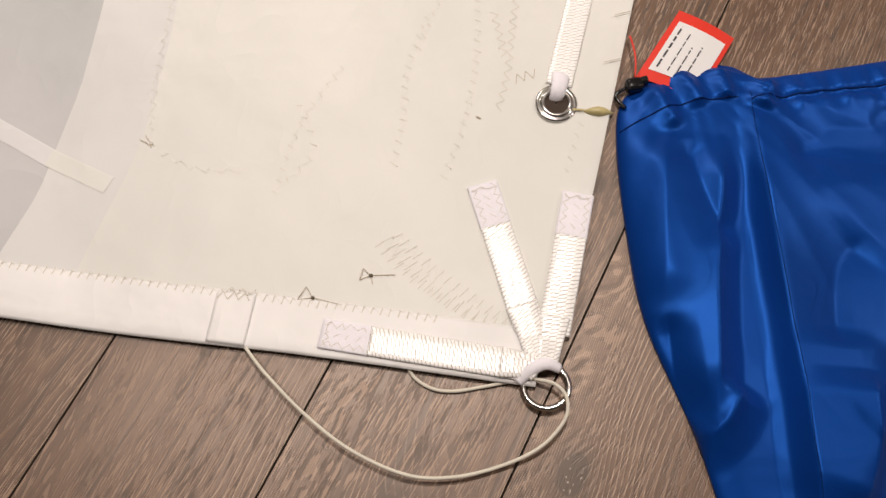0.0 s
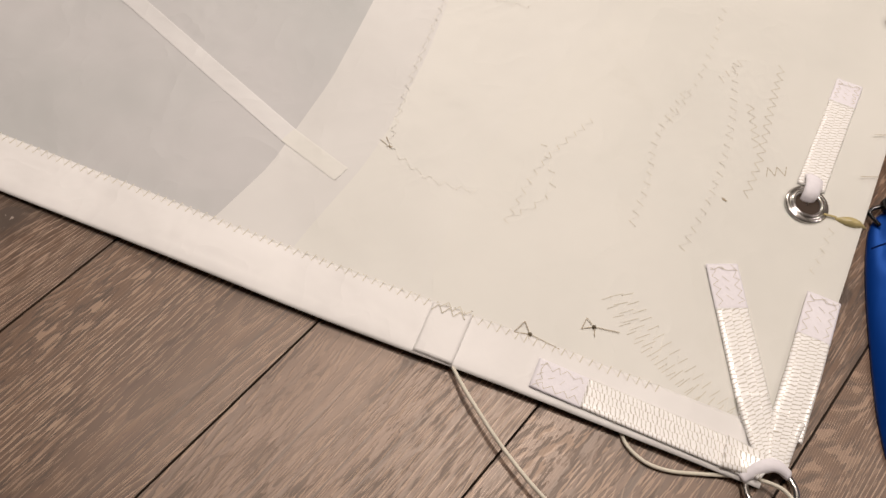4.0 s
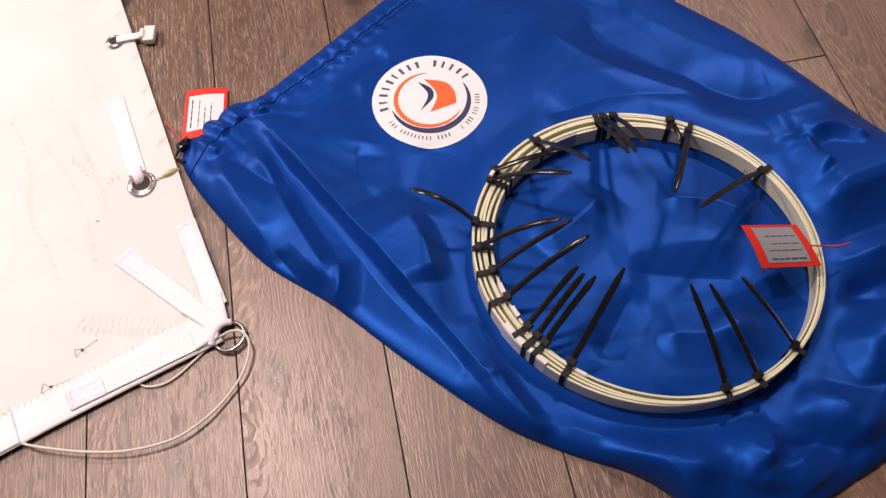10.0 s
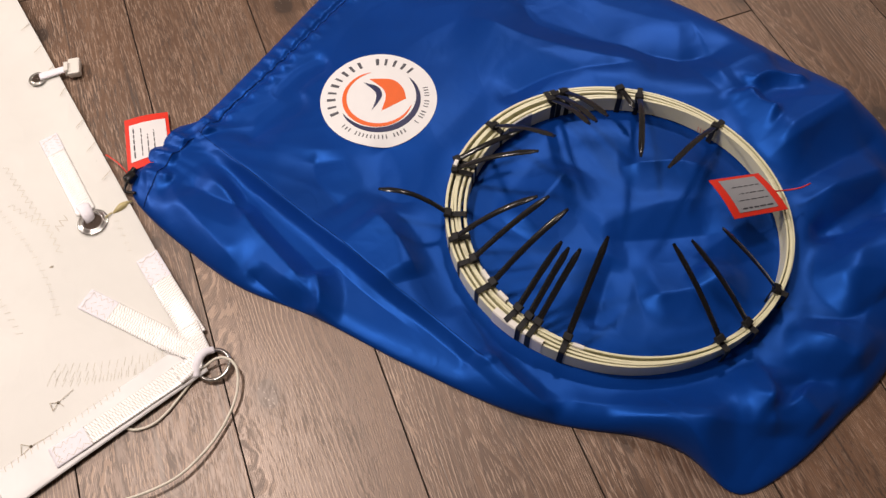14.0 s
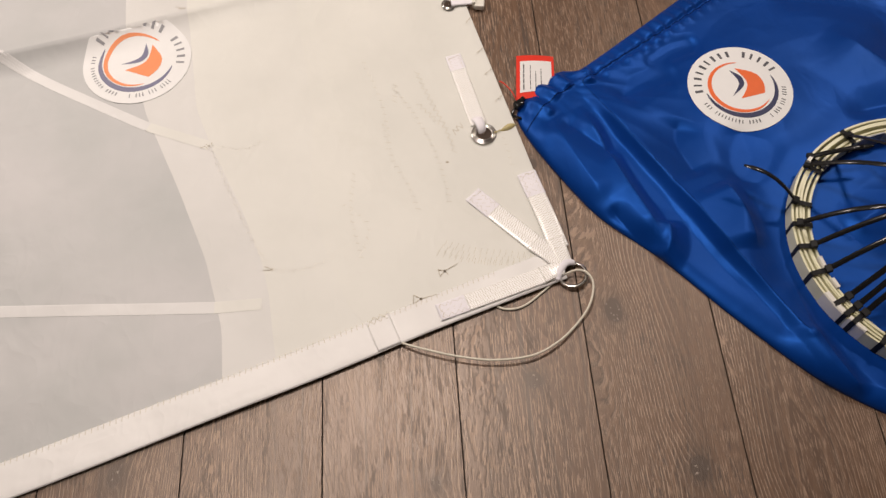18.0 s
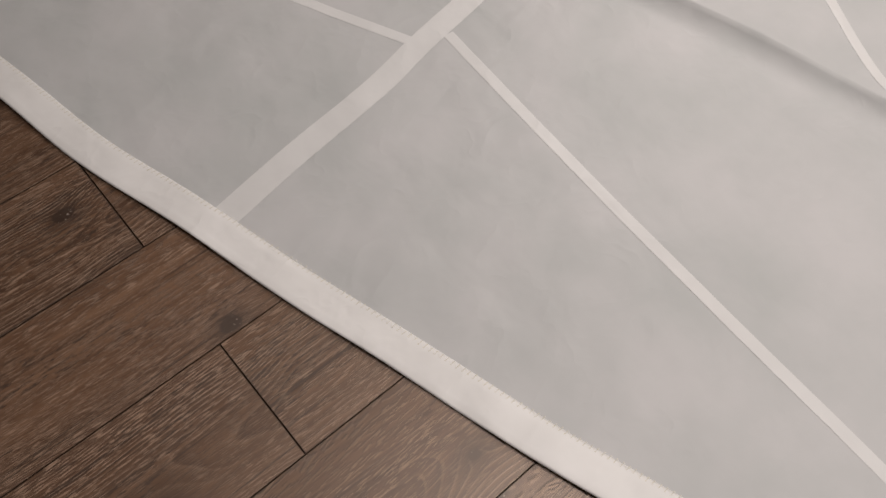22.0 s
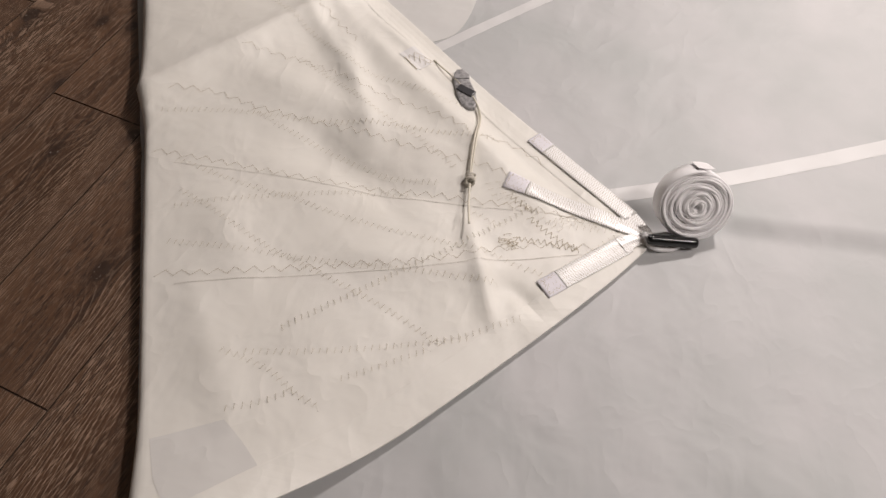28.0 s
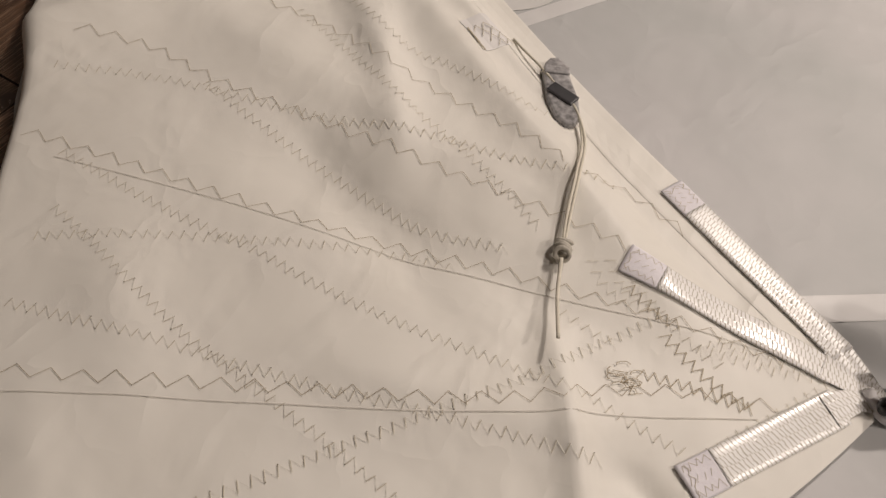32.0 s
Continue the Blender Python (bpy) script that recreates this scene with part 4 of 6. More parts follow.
def clew_stitches():
    k = 30
    rows = [([(0.179, 0.221), (0.215, 0.205), (0.26, 0.193), (0.318, 0.189)], 0.015, 0.0042, THREAD_FAINT, "tick"), ([(0.186, 0.229), (0.23, 0.214), (0.318, 0.197)], 0.012, 0.0045, THREAD_FAINT, "tick"),
            ([(0.174, 0.213), (0.22, 0.197), (0.30, 0.185)], 0.010, 0.0045, THREAD_FAINT, "tick"), ([(-0.13, 0.032), (0.0, 0.079), (0.10, 0.115), (0.16, 0.136), (0.30, 0.180)], 0.008, 0.006, THREAD_FAINT, "tick"),
            ([(-0.12, 0.028), (0.06, 0.094)], 0.007, 0.006, THREAD_FAINT, "tick"), ([(0.06, 0.21), (0.045, 0.29), (0.05, 0.37)], 0.006, 0.006, THREAD_FAINT, "tick"),
            ([(0.15, 0.29), (0.135, 0.34), (0.11, 0.40), (0.10, 0.47)], 0.007, 0.006, THREAD_FAINT, "tick"), ([(0.20, 0.30), (0.19, 0.37), (0.165, 0.45), (0.12, 0.54)], 0.007, 0.006, THREAD_FAINT, "tick"),
            ([(0.215, 0.395), (0.205, 0.44), (0.18, 0.51), (0.16, 0.57)], 0.008, 0.006, THREAD_FAINT, "zig"), ([(0.305, 0.36), (0.297, 0.42)], 0.006, 0.006, THREAD_FAINT, "tick"),
            ([(-0.079, 0.203), (-0.11, 0.26), (-0.15, 0.35), (-0.187, 0.44)], 0.006, 0.007, THREAD_WHITE, "tick"), ([(-0.187, 0.44), (-0.13, 0.43), (-0.09, 0.45)], 0.006, 0.007, THREAD_WHITE, "tick"),
            ([(-0.079, 0.203), (-0.03, 0.20), (0.02, 0.22)], 0.006, 0.007, THREAD_WHITE, "tick"), ([(0.03, 0.31), (0.07, 0.27), (0.06, 0.22)], 0.006, 0.007, THREAD_FAINT, "tick"),
            ([(0.215, 0.435), (0.232, 0.452)], 0.012, 0.004, THREAD, "zig"), ([(0.12, 0.505), (0.125, 0.55)], 0.008, 0.005, THREAD_PALE, "tick"), ([(0.16, 0.50), (0.195, 0.455)], 0.008, 0.005, THREAD_FAINT, "zig"),
            ([(0.07, 0.60), (0.10, 0.50), (0.11, 0.42)], 0.006, 0.007, THREAD_FAINT, "tick"), ([(0.125, 0.118), (0.175, 0.138)], 0.008, 0.005, THREAD, "tick")]
    for line, amp, step, mat, kind in rows:
        k += 1
        stitch_row(line, sheet_z, sail, kind, amp, step, 0.0006, mat, k, 0.0013, 0.04)
    for x, y, s in ((-0.079, 0.203, 1.0), (-0.187, 0.439, 1.1), (-0.252, 0.735, 1.0), (0.20, 0.378, 0.45), (-1.586, -0.144, 0.25), (-1.874, -0.120, 0.7)):
        rnd = random.Random(int(x * 1000))
        for _ in range(5):
            a = rnd.uniform(0, 6.3)
            p = (x + rnd.uniform(-.006, .006) * s, y + rnd.uniform(-.003, .003) * s)
            q = (p[0] + 0.009 * s * math.cos(a), p[1] + 0.004 * s * math.sin(a))
            thread_run("thread_end", [(*p, sheet_z(*p) + 0.0014), (*q, sheet_z(*q) + 0.0016)], 0.0007, THREAD_DARK, sail)
    inner = side_strip(FOOT, 0.100, 1)
    stitch_row([tuple(p) for p in inner[2:58:5]], sheet_z, sail, "tick", 0.0075, 0.0042, 0.0008, THREAD_FAINT, 90, 0.0029, 0.0)
    tack_mark(0.146, 0.137, 0.0185, 22)
    tack_mark(0.184, 0.181, 0.0150, 38)
    ribbon("hem_cap", [(0.072, 0.080), (0.090, 0.0865), (0.106, 0.092)], 0.050, sheet_z, 0.0014, CLOTH_HEM, sail, "white sewn end cap on the hem", 12, lift=0.003)
    for k, (a, b) in enumerate((((0.066, 0.100), (0.094, 0.111)), ((0.070, 0.107), (0.096, 0.116)))):
        stitch_row([a, b], sheet_z, sail, "zig", 0.007, 0.004, 0.0008, THREAD_FAINT, 70 + k, 0.0050, 0.2)


def corner_stitches():
    rows = 100

    def sew(kind, *line):
        nonlocal rows
        rows += 1
        amp, step, width, mat, marks = {"zig": (0.0100, 0.0118, 0.00046, THREAD_DARK, 0.45), "tick": (0.0085, 0.0047, 0.00062, THREAD_PALE, 0.35),
                                        "dense": (0.0095, 0.0042, 0.0006, THREAD, 0.5), "pale": (0.0085, 0.0047, 0.0005, THREAD_PALE, 0.25)}[kind]
        stitch_row(line, flap_z, sail, "zig" if kind in ("zig", "dense") else "tick", amp, step, width, mat, rows, 0.0010, marks)

    sew("zig", (-2.999, 0.510), (-2.922, 0.492), (-2.804, 0.472), (-2.714, 0.442), (-2.62, 0.40))
    sew("zig", (-2.781, 0.299), (-2.667, 0.318), (-2.573, 0.308), (-2.485, 0.305), (-2.426, 0.302), (-2.362, 0.292))
    sew("zig", (-2.833, 0.162), (-2.766, 0.190), (-2.686, 0.193), (-2.586, 0.208), (-2.466, 0.220), (-2.354, 0.234), (-2.275, 0.238))
    sew("zig", (-2.783, 0.046), (-2.711, 0.064), (-2.547, 0.104), (-2.430, 0.140), (-2.332, 0.168), (-2.224, 0.194), (-2.125, 0.212))
    sew("zig", (-2.641, -0.137), (-2.562, -0.098), (-2.461, -0.037), (-2.347, 0.024), (-2.288, 0.064), (-2.238, 0.106), (-2.190, 0.138), (-2.117, 0.171))
    sew("zig", (-2.346, 0.290), (-2.320, 0.300), (-2.290, 0.304), (-2.238, 0.292))
    sew("tick", (-2.80, 0.42), (-2.702, 0.381), (-2.586, 0.342), (-2.514, 0.342), (-2.432, 0.338), (-2.406, 0.344))
    sew("tick", (-2.820, 0.118), (-2.769, 0.147), (-2.696, 0.177), (-2.615, 0.202), (-2.523, 0.231), (-2.457, 0.255), (-2.375, 0.276), (-2.313, 0.300))
    sew("tick", (-2.695, 0.185), (-2.606, 0.173), (-2.506, 0.165), (-2.431, 0.162), (-2.362, 0.183))
    sew("tick", (-2.689, 0.321), (-2.627, 0.304), (-2.520, 0.268), (-2.462, 0.254), (-2.402, 0.235), (-2.35, 0.215))
    sew("tick", (-2.740, 0.048), (-2.619, 0.052), (-2.539, 0.061), (-2.479, 0.062), (-2.397, 0.070), (-2.281, 0.089))
    sew("tick", (-2.690, -0.030), (-2.654, -0.004), (-2.584, 0.044), (-2.503, 0.092), (-2.435, 0.130), (-2.391, 0.144))
    sew("tick", (-2.700, 0.000), (-2.654, -0.006), (-2.600, -0.019), (-2.531, -0.031), (-2.464, -0.036), (-2.385, -0.043), (-2.300, -0.053), (-2.241, -0.065))
    sew("tick", (-2.660, -0.085), (-2.594, -0.064), (-2.522, -0.041), (-2.457, -0.022), (-2.391, -0.003), (-2.342, 0.015), (-2.291, 0.031), (-2.214, 0.054))
    sew("tick", (-2.443, -0.135), (-2.388, -0.054), (-2.340, 0.012), (-2.306, 0.059), (-2.284, 0.095), (-2.255, 0.146), (-2.224, 0.194))
    sew("pale", (-2.297, 0.155), (-2.269, 0.152), (-2.244, 0.150))
    sew("tick", (-2.280, 0.088), (-2.243, 0.094), (-2.203, 0.095), (-2.164, 0.096))
    sew("pale", (-2.260, -0.070), (-2.213, -0.032), (-2.164, 0.021))
    sew("tick", (-2.494, -0.197), (-2.429, -0.193), (-2.381, -0.206), (-2.340, -0.211))
    sew("pale", (-2.467, -0.186), (-2.383, -0.144), (-2.296, -0.091), (-2.214, -0.041))
    sew("pale", (-2.337, -0.166), (-2.296, -0.122), (-2.254, -0.077))
    sew("tick", (-2.443, -0.265), (-2.409, -0.237), (-2.381, -0.204))
    sew("pale", (-2.562, 0.216), (-2.473, 0.250), (-2.419, 0.263), (-2.330, 0.294))
    sew("dense", (-2.221, 0.137), (-2.193, 0.145), (-2.160, 0.152), (-2.132, 0.158))
    sew("dense", (-2.217, 0.180), (-2.186, 0.167), (-2.158, 0.160), (-2.133, 0.159))
    sew("dense", (-2.261, 0.205), (-2.223, 0.193), (-2.208, 0.194))
    sew("pale", (-2.223, 0.193), (-2.187, 0.182), (-2.165, 0.179))
    sew("dense", (-2.234, 0.132), (-2.224, 0.124), (-2.212, 0.118))
    for k in range(3):
        sew("pale", (-2.190 + 0.006 * k, 0.183 + 0.008 * k), (-2.122 + 0.004 * k, 0.202 + 0.008 * k), (-2.080, 0.222 + 0.004 * k))
        sew("pale", (-2.298 + 0.013 * k, 0.212 + 0.008 * k), (-2.276 + 0.013 * k, 0.195 + 0.006 * k), (-2.250 + 0.013 * k, 0.187 + 0.004 * k))
    sew("pale", (-2.150, 0.103), (-2.116, 0.162), (-2.084, 0.216))
    # a snarl of thread beside the middle
    rnd = random.Random(8)
    for _ in range(16):
        x, y, a = -2.228 + rnd.uniform(-0.009, 0.012), 0.128 + rnd.uniform(-0.012, 0.010), rnd.uniform(0, 6.3)
        loop = [(x + 0.006 * math.cos(a + t), y + 0.004 * math.sin(a + 1.4 * t)) for t in (0, 0.7, 1.4, 2.1, 2.8)]
        thread_run("thread_snarl", [(*q, flap_z(*q) + 0.0014 + 0.0012 * rnd.random()) for q in loop], 0.0007, rnd.choice((THREAD, THREAD_WHITE, THREAD_DARK)), sail)
    for line, wide in (([(-2.740, 0.040), (-2.588, 0.087), (-2.463, 0.119), (-2.317, 0.161), (-2.174, 0.204), (-2.102, 0.221)], 0.0009),
                       ([(-2.606, -0.140), (-2.453, -0.048), (-2.342, 0.015), (-2.230, 0.087), (-2.126, 0.153)], 0.0010)):
        p = spline(line, 60)
        thread_run("pencil_line", [(*q, flap_z(*q) + 0.0009) for q in p], wide, PENCIL, sail)


def corner_straps():
    strap((-2.2715, 0.335), (-2.084, 0.249), 0.026, flap_z, sail, 0.0026, 0.032)
    strap((-2.2735, 0.2265), (-2.088, 0.2265), 0.027, flap_z, sail, 0.0018, 0.034)
    strap((-2.1545, 0.0735), (-2.074, 0.200), 0.030, flap_z, sail, 0.0018, 0.030)
    for k, line in enumerate(([(-2.092, 0.252), (-2.075, 0.243), (-2.058, 0.233), (-2.047, 0.226)], [(-2.096, 0.2265), (-2.078, 0.2255), (-2.060, 0.2235), (-2.046, 0.221)], [(-2.080, 0.190), (-2.072, 0.203), (-2.062, 0.213), (-2.050, 0.217)])):
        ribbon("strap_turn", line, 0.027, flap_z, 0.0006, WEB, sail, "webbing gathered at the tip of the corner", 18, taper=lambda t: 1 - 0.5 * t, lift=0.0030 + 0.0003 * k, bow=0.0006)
    # slotted exit of the leech line
    p = [(-2.530, 0.398), (-2.499, 0.381)]
    thread_run("line_slot", [(*q, flap_z(*q) + 0.0016) for q in p], 0.0016, THREAD, sail)
    ribbon("slot_patch", [(-2.535, 0.418), (-2.510, 0.407), (-2.490, 0.398)], 0.036, flap_z, 0.0004, CLOTH_HEM, sail, "small white patch over the line exit", 10, lift=0.0005)
    for k in range(4):
        stitch_row([(-2.525 + 0.010 * k, 0.400), (-2.515 + 0.010 * k, 0.418)], flap_z, sail, "zig", 0.008, 0.004, 0.0008, THREAD_PALE, 300 + k, 0.0024)


clew()
luff_details()
clew_stitches()
corner_stitches()
corner_straps()


# ---- printed round mark, on the sail and on the bag: plain shapes ----
def print_mark(cx, cy, radius, turn, height, parent, lift, inks, edge=None):
    """edge: the mark runs in under a fold there, given as y for each x."""
    m = pose(cx, cy, 0, 0, 0, turn)

    def lay(name, grid, up, mat, label=""):
        g = []
        for row in grid:
            line = []
            for lx, ly in row:
                p = m @ Vector((lx * radius, ly * radius, 0))
                if edge:
                    p.y = min(p.y, edge(p.x) + 0.002 * up / 0.0004)
                line.append((p.x, p.y, height(p.x, p.y) + lift + up))
            g.append(line)
        return slab(name, g, 0.0003, mat, parent, label)

    def arc(r0, r1, a0, a1, n=40, k=3, shape=None):
        out = []
        for i in range(n):
            t = i / (n - 1)
            a = radians(lerp(a0, a1, t))
            w = shape(t) if shape else 1.0
            mid, half = (r0 + r1) / 2, (r1 - r0) / 2 * w
            out.append([(lerp(mid - half, mid + half, j / (k - 1)) * math.cos(a), lerp(mid - half, mid + half, j / (k - 1)) * math.sin(a)) for j in range(k)])
        return out

    def between(p, q, n=18, k=6):
        p, q = spline(p, n), spline(q, n)
        return [[tuple(lerp(p[i], q[i], j / (k - 1))) for j in range(k)] for i in range(n)]

    disc = [[(r * math.cos(a), r * math.sin(a)) for r in np.linspace(0.002, 1.0, 16)] for a in np.linspace(0, 2 * math.pi, 73)]
    lay("mark_disc", disc, 0.0, WHITE_INK, "white printed disc")
    navy, orange, ink = inks
    hump = lambda t: max(0.05, math.sin(math.pi * t) ** 0.6)
    lay("mark_ring", arc(0.545, 0.625, 95, 335, shape=hump), 0.0004, orange, "orange crescent")
    lay("mark_ring", arc(0.63, 0.735, 200, 392, shape=hump), 0.0004, navy, "navy crescent")
    lay("mark_sail", between([(-0.10, 0.44), (0.10, 0.18), (0.12, -0.02), (0.01, -0.29)], [(-0.10, 0.44), (0.28, 0.36), (0.44, 0.14), (0.46, -0.10)]), 0.0004, orange, "orange sail shape")
    lay("mark_sail", between([(0.01, -0.29), (0.16, -0.16), (0.30, -0.10)], [(0.20, 0.0), (0.36, -0.02), (0.46, -0.10)], 10, 5), 0.00042, orange, "foot of the orange sail shape")
    lay("mark_sail", between([(-0.21, 0.38), (-0.05, 0.16), (-0.04, 0.0), (-0.15, -0.25)], [(-0.21, 0.38), (0.02, 0.24), (0.06, 0.02), (-0.15, -0.25)]), 0.0004, navy, "navy sail shape")

    def bars(a0, a1, r0, r1, count, gaps, mat):
        """Plain strokes in place of letters."""
        step = (a1 - a0) / count
        rnd = random.Random(count)
        for i in range(count):
            if i in gaps:
                continue
            a = a0 + step * i
            lay("mark_bar", arc(r0, r1, a, a + step * rnd.uniform(0.24, 0.36), 3, 2), 0.0004, mat)

    bars(197, 30, 0.735, 0.885, 15, (9,), ink)
    bars(216, 298, 0.785, 0.855, 18, (3, 13), ink)
    bars(312, 370, 0.785, 0.87, 14, (1, 5, 9), ink)


print_mark(-0.327, 0.633, 0.094, -46, sheet_z, sail, 0.0014, (NAVY_OVERLIT, ORANGE_OVERLIT, INK_OVERLIT), lambda x: lip_y(x) - 0.006)


# ---- the sail bag ----
BAG = [(0.324, 0.466), (0.336, 0.418), (0.379, 0.337), (0.432, 0.256), (0.512, 0.178), (0.598, 0.077), (0.690, -0.022), (0.760, -0.074), (0.830, -0.114), (0.872, -0.154),
       (0.903, -0.214), (0.975, -0.212), (1.060, -0.185), (1.17, -0.140), (1.30, -0.03), (1.375, 0.130), (1.352, 0.255), (1.312, 0.340), (1.222, 0.505),
       (1.125, 0.632), (0.985, 0.850), (0.930, 0.885), (0.80, 0.812), (0.690, 0.735), (0.563, 0.640), (0.442, 0.553), (0.415, 0.553), (0.382, 0.540), (0.345, 0.510)]
BAG_MID = Vector((0.83, 0.30))
BAG_LINE = spline(BAG, 300, True)
BAG_TURN = np.unwrap(np.arctan2(BAG_LINE[:, 1] - BAG_MID.y, BAG_LINE[:, 0] - BAG_MID.x))
BAG_FAR = np.hypot(BAG_LINE[:, 0] - BAG_MID.x, BAG_LINE[:, 1] - BAG_MID.y)
# folds: a line, height, width on its left and on its right
# the long crease from the neck, and the hollow beside it
FOLDS = [([(0.430, 0.536), (0.468, 0.459), (0.527, 0.352), (0.571, 0.271), (0.606, 0.198), (0.656, 0.108), (0.691, 0.036), (0.726, -0.040)], 0.0090, 0.050, 0.007),
         ([(0.425, 0.490), (0.447, 0.448), (0.503, 0.342), (0.546, 0.262), (0.582, 0.187), (0.632, 0.098)], -0.0045, 0.012, 0.034),
         ([(0.425, 0.465), (0.448, 0.405), (0.470, 0.330), (0.500, 0.250), (0.520, 0.190)], 0.014, 0.012, 0.036),
         ([(0.375, 0.440), (0.410, 0.350), (0.440, 0.275)], 0.006, 0.024, 0.030), ([(0.446, 0.269), (0.477, 0.216), (0.502, 0.175)], -0.007, 0.010, 0.012),
         ([(0.394, 0.444), (0.446, 0.386), (0.476, 0.357)], -0.007, 0.016, 0.016), ([(0.500, 0.165), (0.525, 0.195), (0.530, 0.240)], 0.010, 0.010, 0.014),
         ([(0.700, 0.055), (0.718, -0.005), (0.745, -0.062)], 0.012, 0.010, 0.026), ([(0.625, 0.300), (0.648, 0.240), (0.655, 0.175)], 0.010, 0.012, 0.030)]
# under the mark, about the mouth and on the far side
FOLDS += [([(0.972, 0.607), (1.032, 0.518), (1.095, 0.447), (1.169, 0.383), (1.253, 0.380)], -0.012, 0.030, 0.034), ([(0.885, 0.600), (0.960, 0.510), (1.040, 0.440), (1.120, 0.390)], 0.009, 0.040, 0.040),
          ([(1.213, 0.293), (1.209, 0.253), (1.225, 0.225)], 0.011, 0.008, 0.020), ([(1.214, 0.291), (1.255, 0.298), (1.303, 0.262)], 0.010, 0.016, 0.010),
          ([(0.606, 0.536), (0.533, 0.507), (0.494, 0.471)], -0.007, 0.018, 0.018), ([(0.659, 0.589), (0.613, 0.581), (0.560, 0.545)], -0.008, 0.014, 0.012),
          ([(0.590, 0.430), (0.575, 0.380), (0.600, 0.310)], -0.006, 0.022, 0.026), ([(0.692, 0.126), (0.700, 0.075), (0.698, 0.026)], 0.008, 0.008, 0.016),
          ([(0.680, 0.420), (0.690, 0.350), (0.655, 0.290)], -0.006, 0.030, 0.022), ([(0.80, 0.70), (0.93, 0.68), (1.06, 0.60)], -0.006, 0.026, 0.026)]
# along the near side, below the coil
FOLDS += [([(0.746, 0.039), (0.809, 0.002), (0.878, -0.054), (0.960, -0.098)], 0.0075, 0.015, 0.045), ([(0.740, -0.035), (0.84, -0.085), (0.94, -0.135)], 0.0075, 0.021, 0.039),
          ([(0.80, -0.08), (0.90, -0.13), (0.98, -0.165)], 0.0075, 0.033, 0.033), ([(0.971, -0.079), (0.971, -0.114), (0.987, -0.145)], 0.0105, 0.013, 0.018), ([(0.969, -0.082), (1.006, -0.090)], 0.0075, 0.012, 0.018),
          ([(1.006, -0.090), (0.988, -0.125), (0.968, -0.174)], 0.0105, 0.024, 0.011), ([(0.991, -0.125), (1.049, -0.130), (1.111, -0.150)], -0.0090, 0.027, 0.018),
          ([(1.018, -0.137), (1.034, -0.181)], 0.0090, 0.021, 0.015), ([(1.051, -0.059), (1.089, -0.089), (1.114, -0.144)], 0.0120, 0.030, 0.018)]
# the bunched end
FOLDS += [([(1.120, -0.010), (1.190, -0.005), (1.29, 0.02)], 0.0135, 0.021, 0.051), ([(1.071, -0.037), (1.103, -0.066), (1.145, -0.079), (1.24, -0.06)], -0.0112, 0.024, 0.021),
          ([(1.167, 0.067), (1.189, 0.046), (1.213, 0.032), (1.32, 0.05)], -0.0112, 0.021, 0.018), ([(1.15, 0.085), (1.22, 0.095), (1.34, 0.10)], 0.0105, 0.033, 0.018),
          ([(1.16, 0.12), (1.25, 0.13), (1.36, 0.15)], -0.0083, 0.024, 0.024), ([(1.17, 0.17), (1.26, 0.19), (1.35, 0.21)], 0.0090, 0.030, 0.021), ([(1.17, 0.33), (1.24, 0.34), (1.29, 0.33)], 0.0060, 0.021, 0.033)]
# inside the coil, and puckers of the gathered neck
FOLDS += [([(0.905, 0.142), (0.927, 0.135), (0.979, 0.120), (1.063, 0.092)], -0.006, 0.022, 0.040), ([(0.910, 0.045), (0.980, 0.030), (1.060, 0.025)], 0.0085, 0.036, 0.020), ([(0.890, 0.160), (0.985, 0.165), (1.07, 0.145)], 0.004, 0.050, 0.030), ([(0.909, 0.114), (0.870, 0.070), (0.832, 0.024)], -0.005, 0.014, 0.020),
          ([(0.86, 0.42), (0.97, 0.43), (1.10, 0.40)], -0.006, 0.02, 0.02), ([(0.80, 0.20), (0.86, 0.23), (0.92, 0.27)], 0.007, 0.020, 0.026), ([(0.98, 0.24), (1.06, 0.21), (1.10, 0.17)], 0.007, 0.03, 0.02),
          ([(1.00, 0.06), (1.02, 0.01), (1.04, -0.01)], 0.009, 0.014, 0.014), ([(0.448, 0.552), (0.452, 0.53), (0.455, 0.51)], 0.008, 0.006, 0.010),
          ([(0.34, 0.49), (0.365, 0.47), (0.385, 0.45)], 0.006, 0.006, 0.009), ([(0.36, 0.52), (0.383, 0.50), (0.40, 0.485)], 0.007, 0.006, 0.008), ([(0.395, 0.54), (0.41, 0.52), (0.42, 0.505)], 0.007, 0.006, 0.008)]
FOLD_SEGMENTS = []
for _line, _h, _a, _b in FOLDS:
    _p = spline(_line, 9)
    FOLD_SEGMENTS.append((_p, _h, _a, _b, _p.min(0) - 3 * max(_a, _b), _p.max(0) + 3 * max(_a, _b)))


def bag_far(a):
    while a < BAG_TURN.min():
        a += 2 * math.pi
    while a > BAG_TURN.max():
        a -= 2 * math.pi
    return float(np.interp(a, BAG_TURN, BAG_FAR)) if BAG_TURN[0] < BAG_TURN[-1] else float(np.interp(a, BAG_TURN[::-1], BAG_FAR[::-1]))


COIL = Vector((0.932, 0.1575))


def squeeze(r, a):
    """The bundle lies tighter on the far side of the bag."""
    return 0.2225 - (0.2200 - r) * (0.84 - 0.20 * math.cos(a + math.radians(45))) - 0.0080 * math.sin(2 * a)


def coil_plane(x, y):
    """Height of the coil's upper rim: it leans on the fuller end of the bag."""
    return 0.0375 + 0.030 * (x - 0.735)


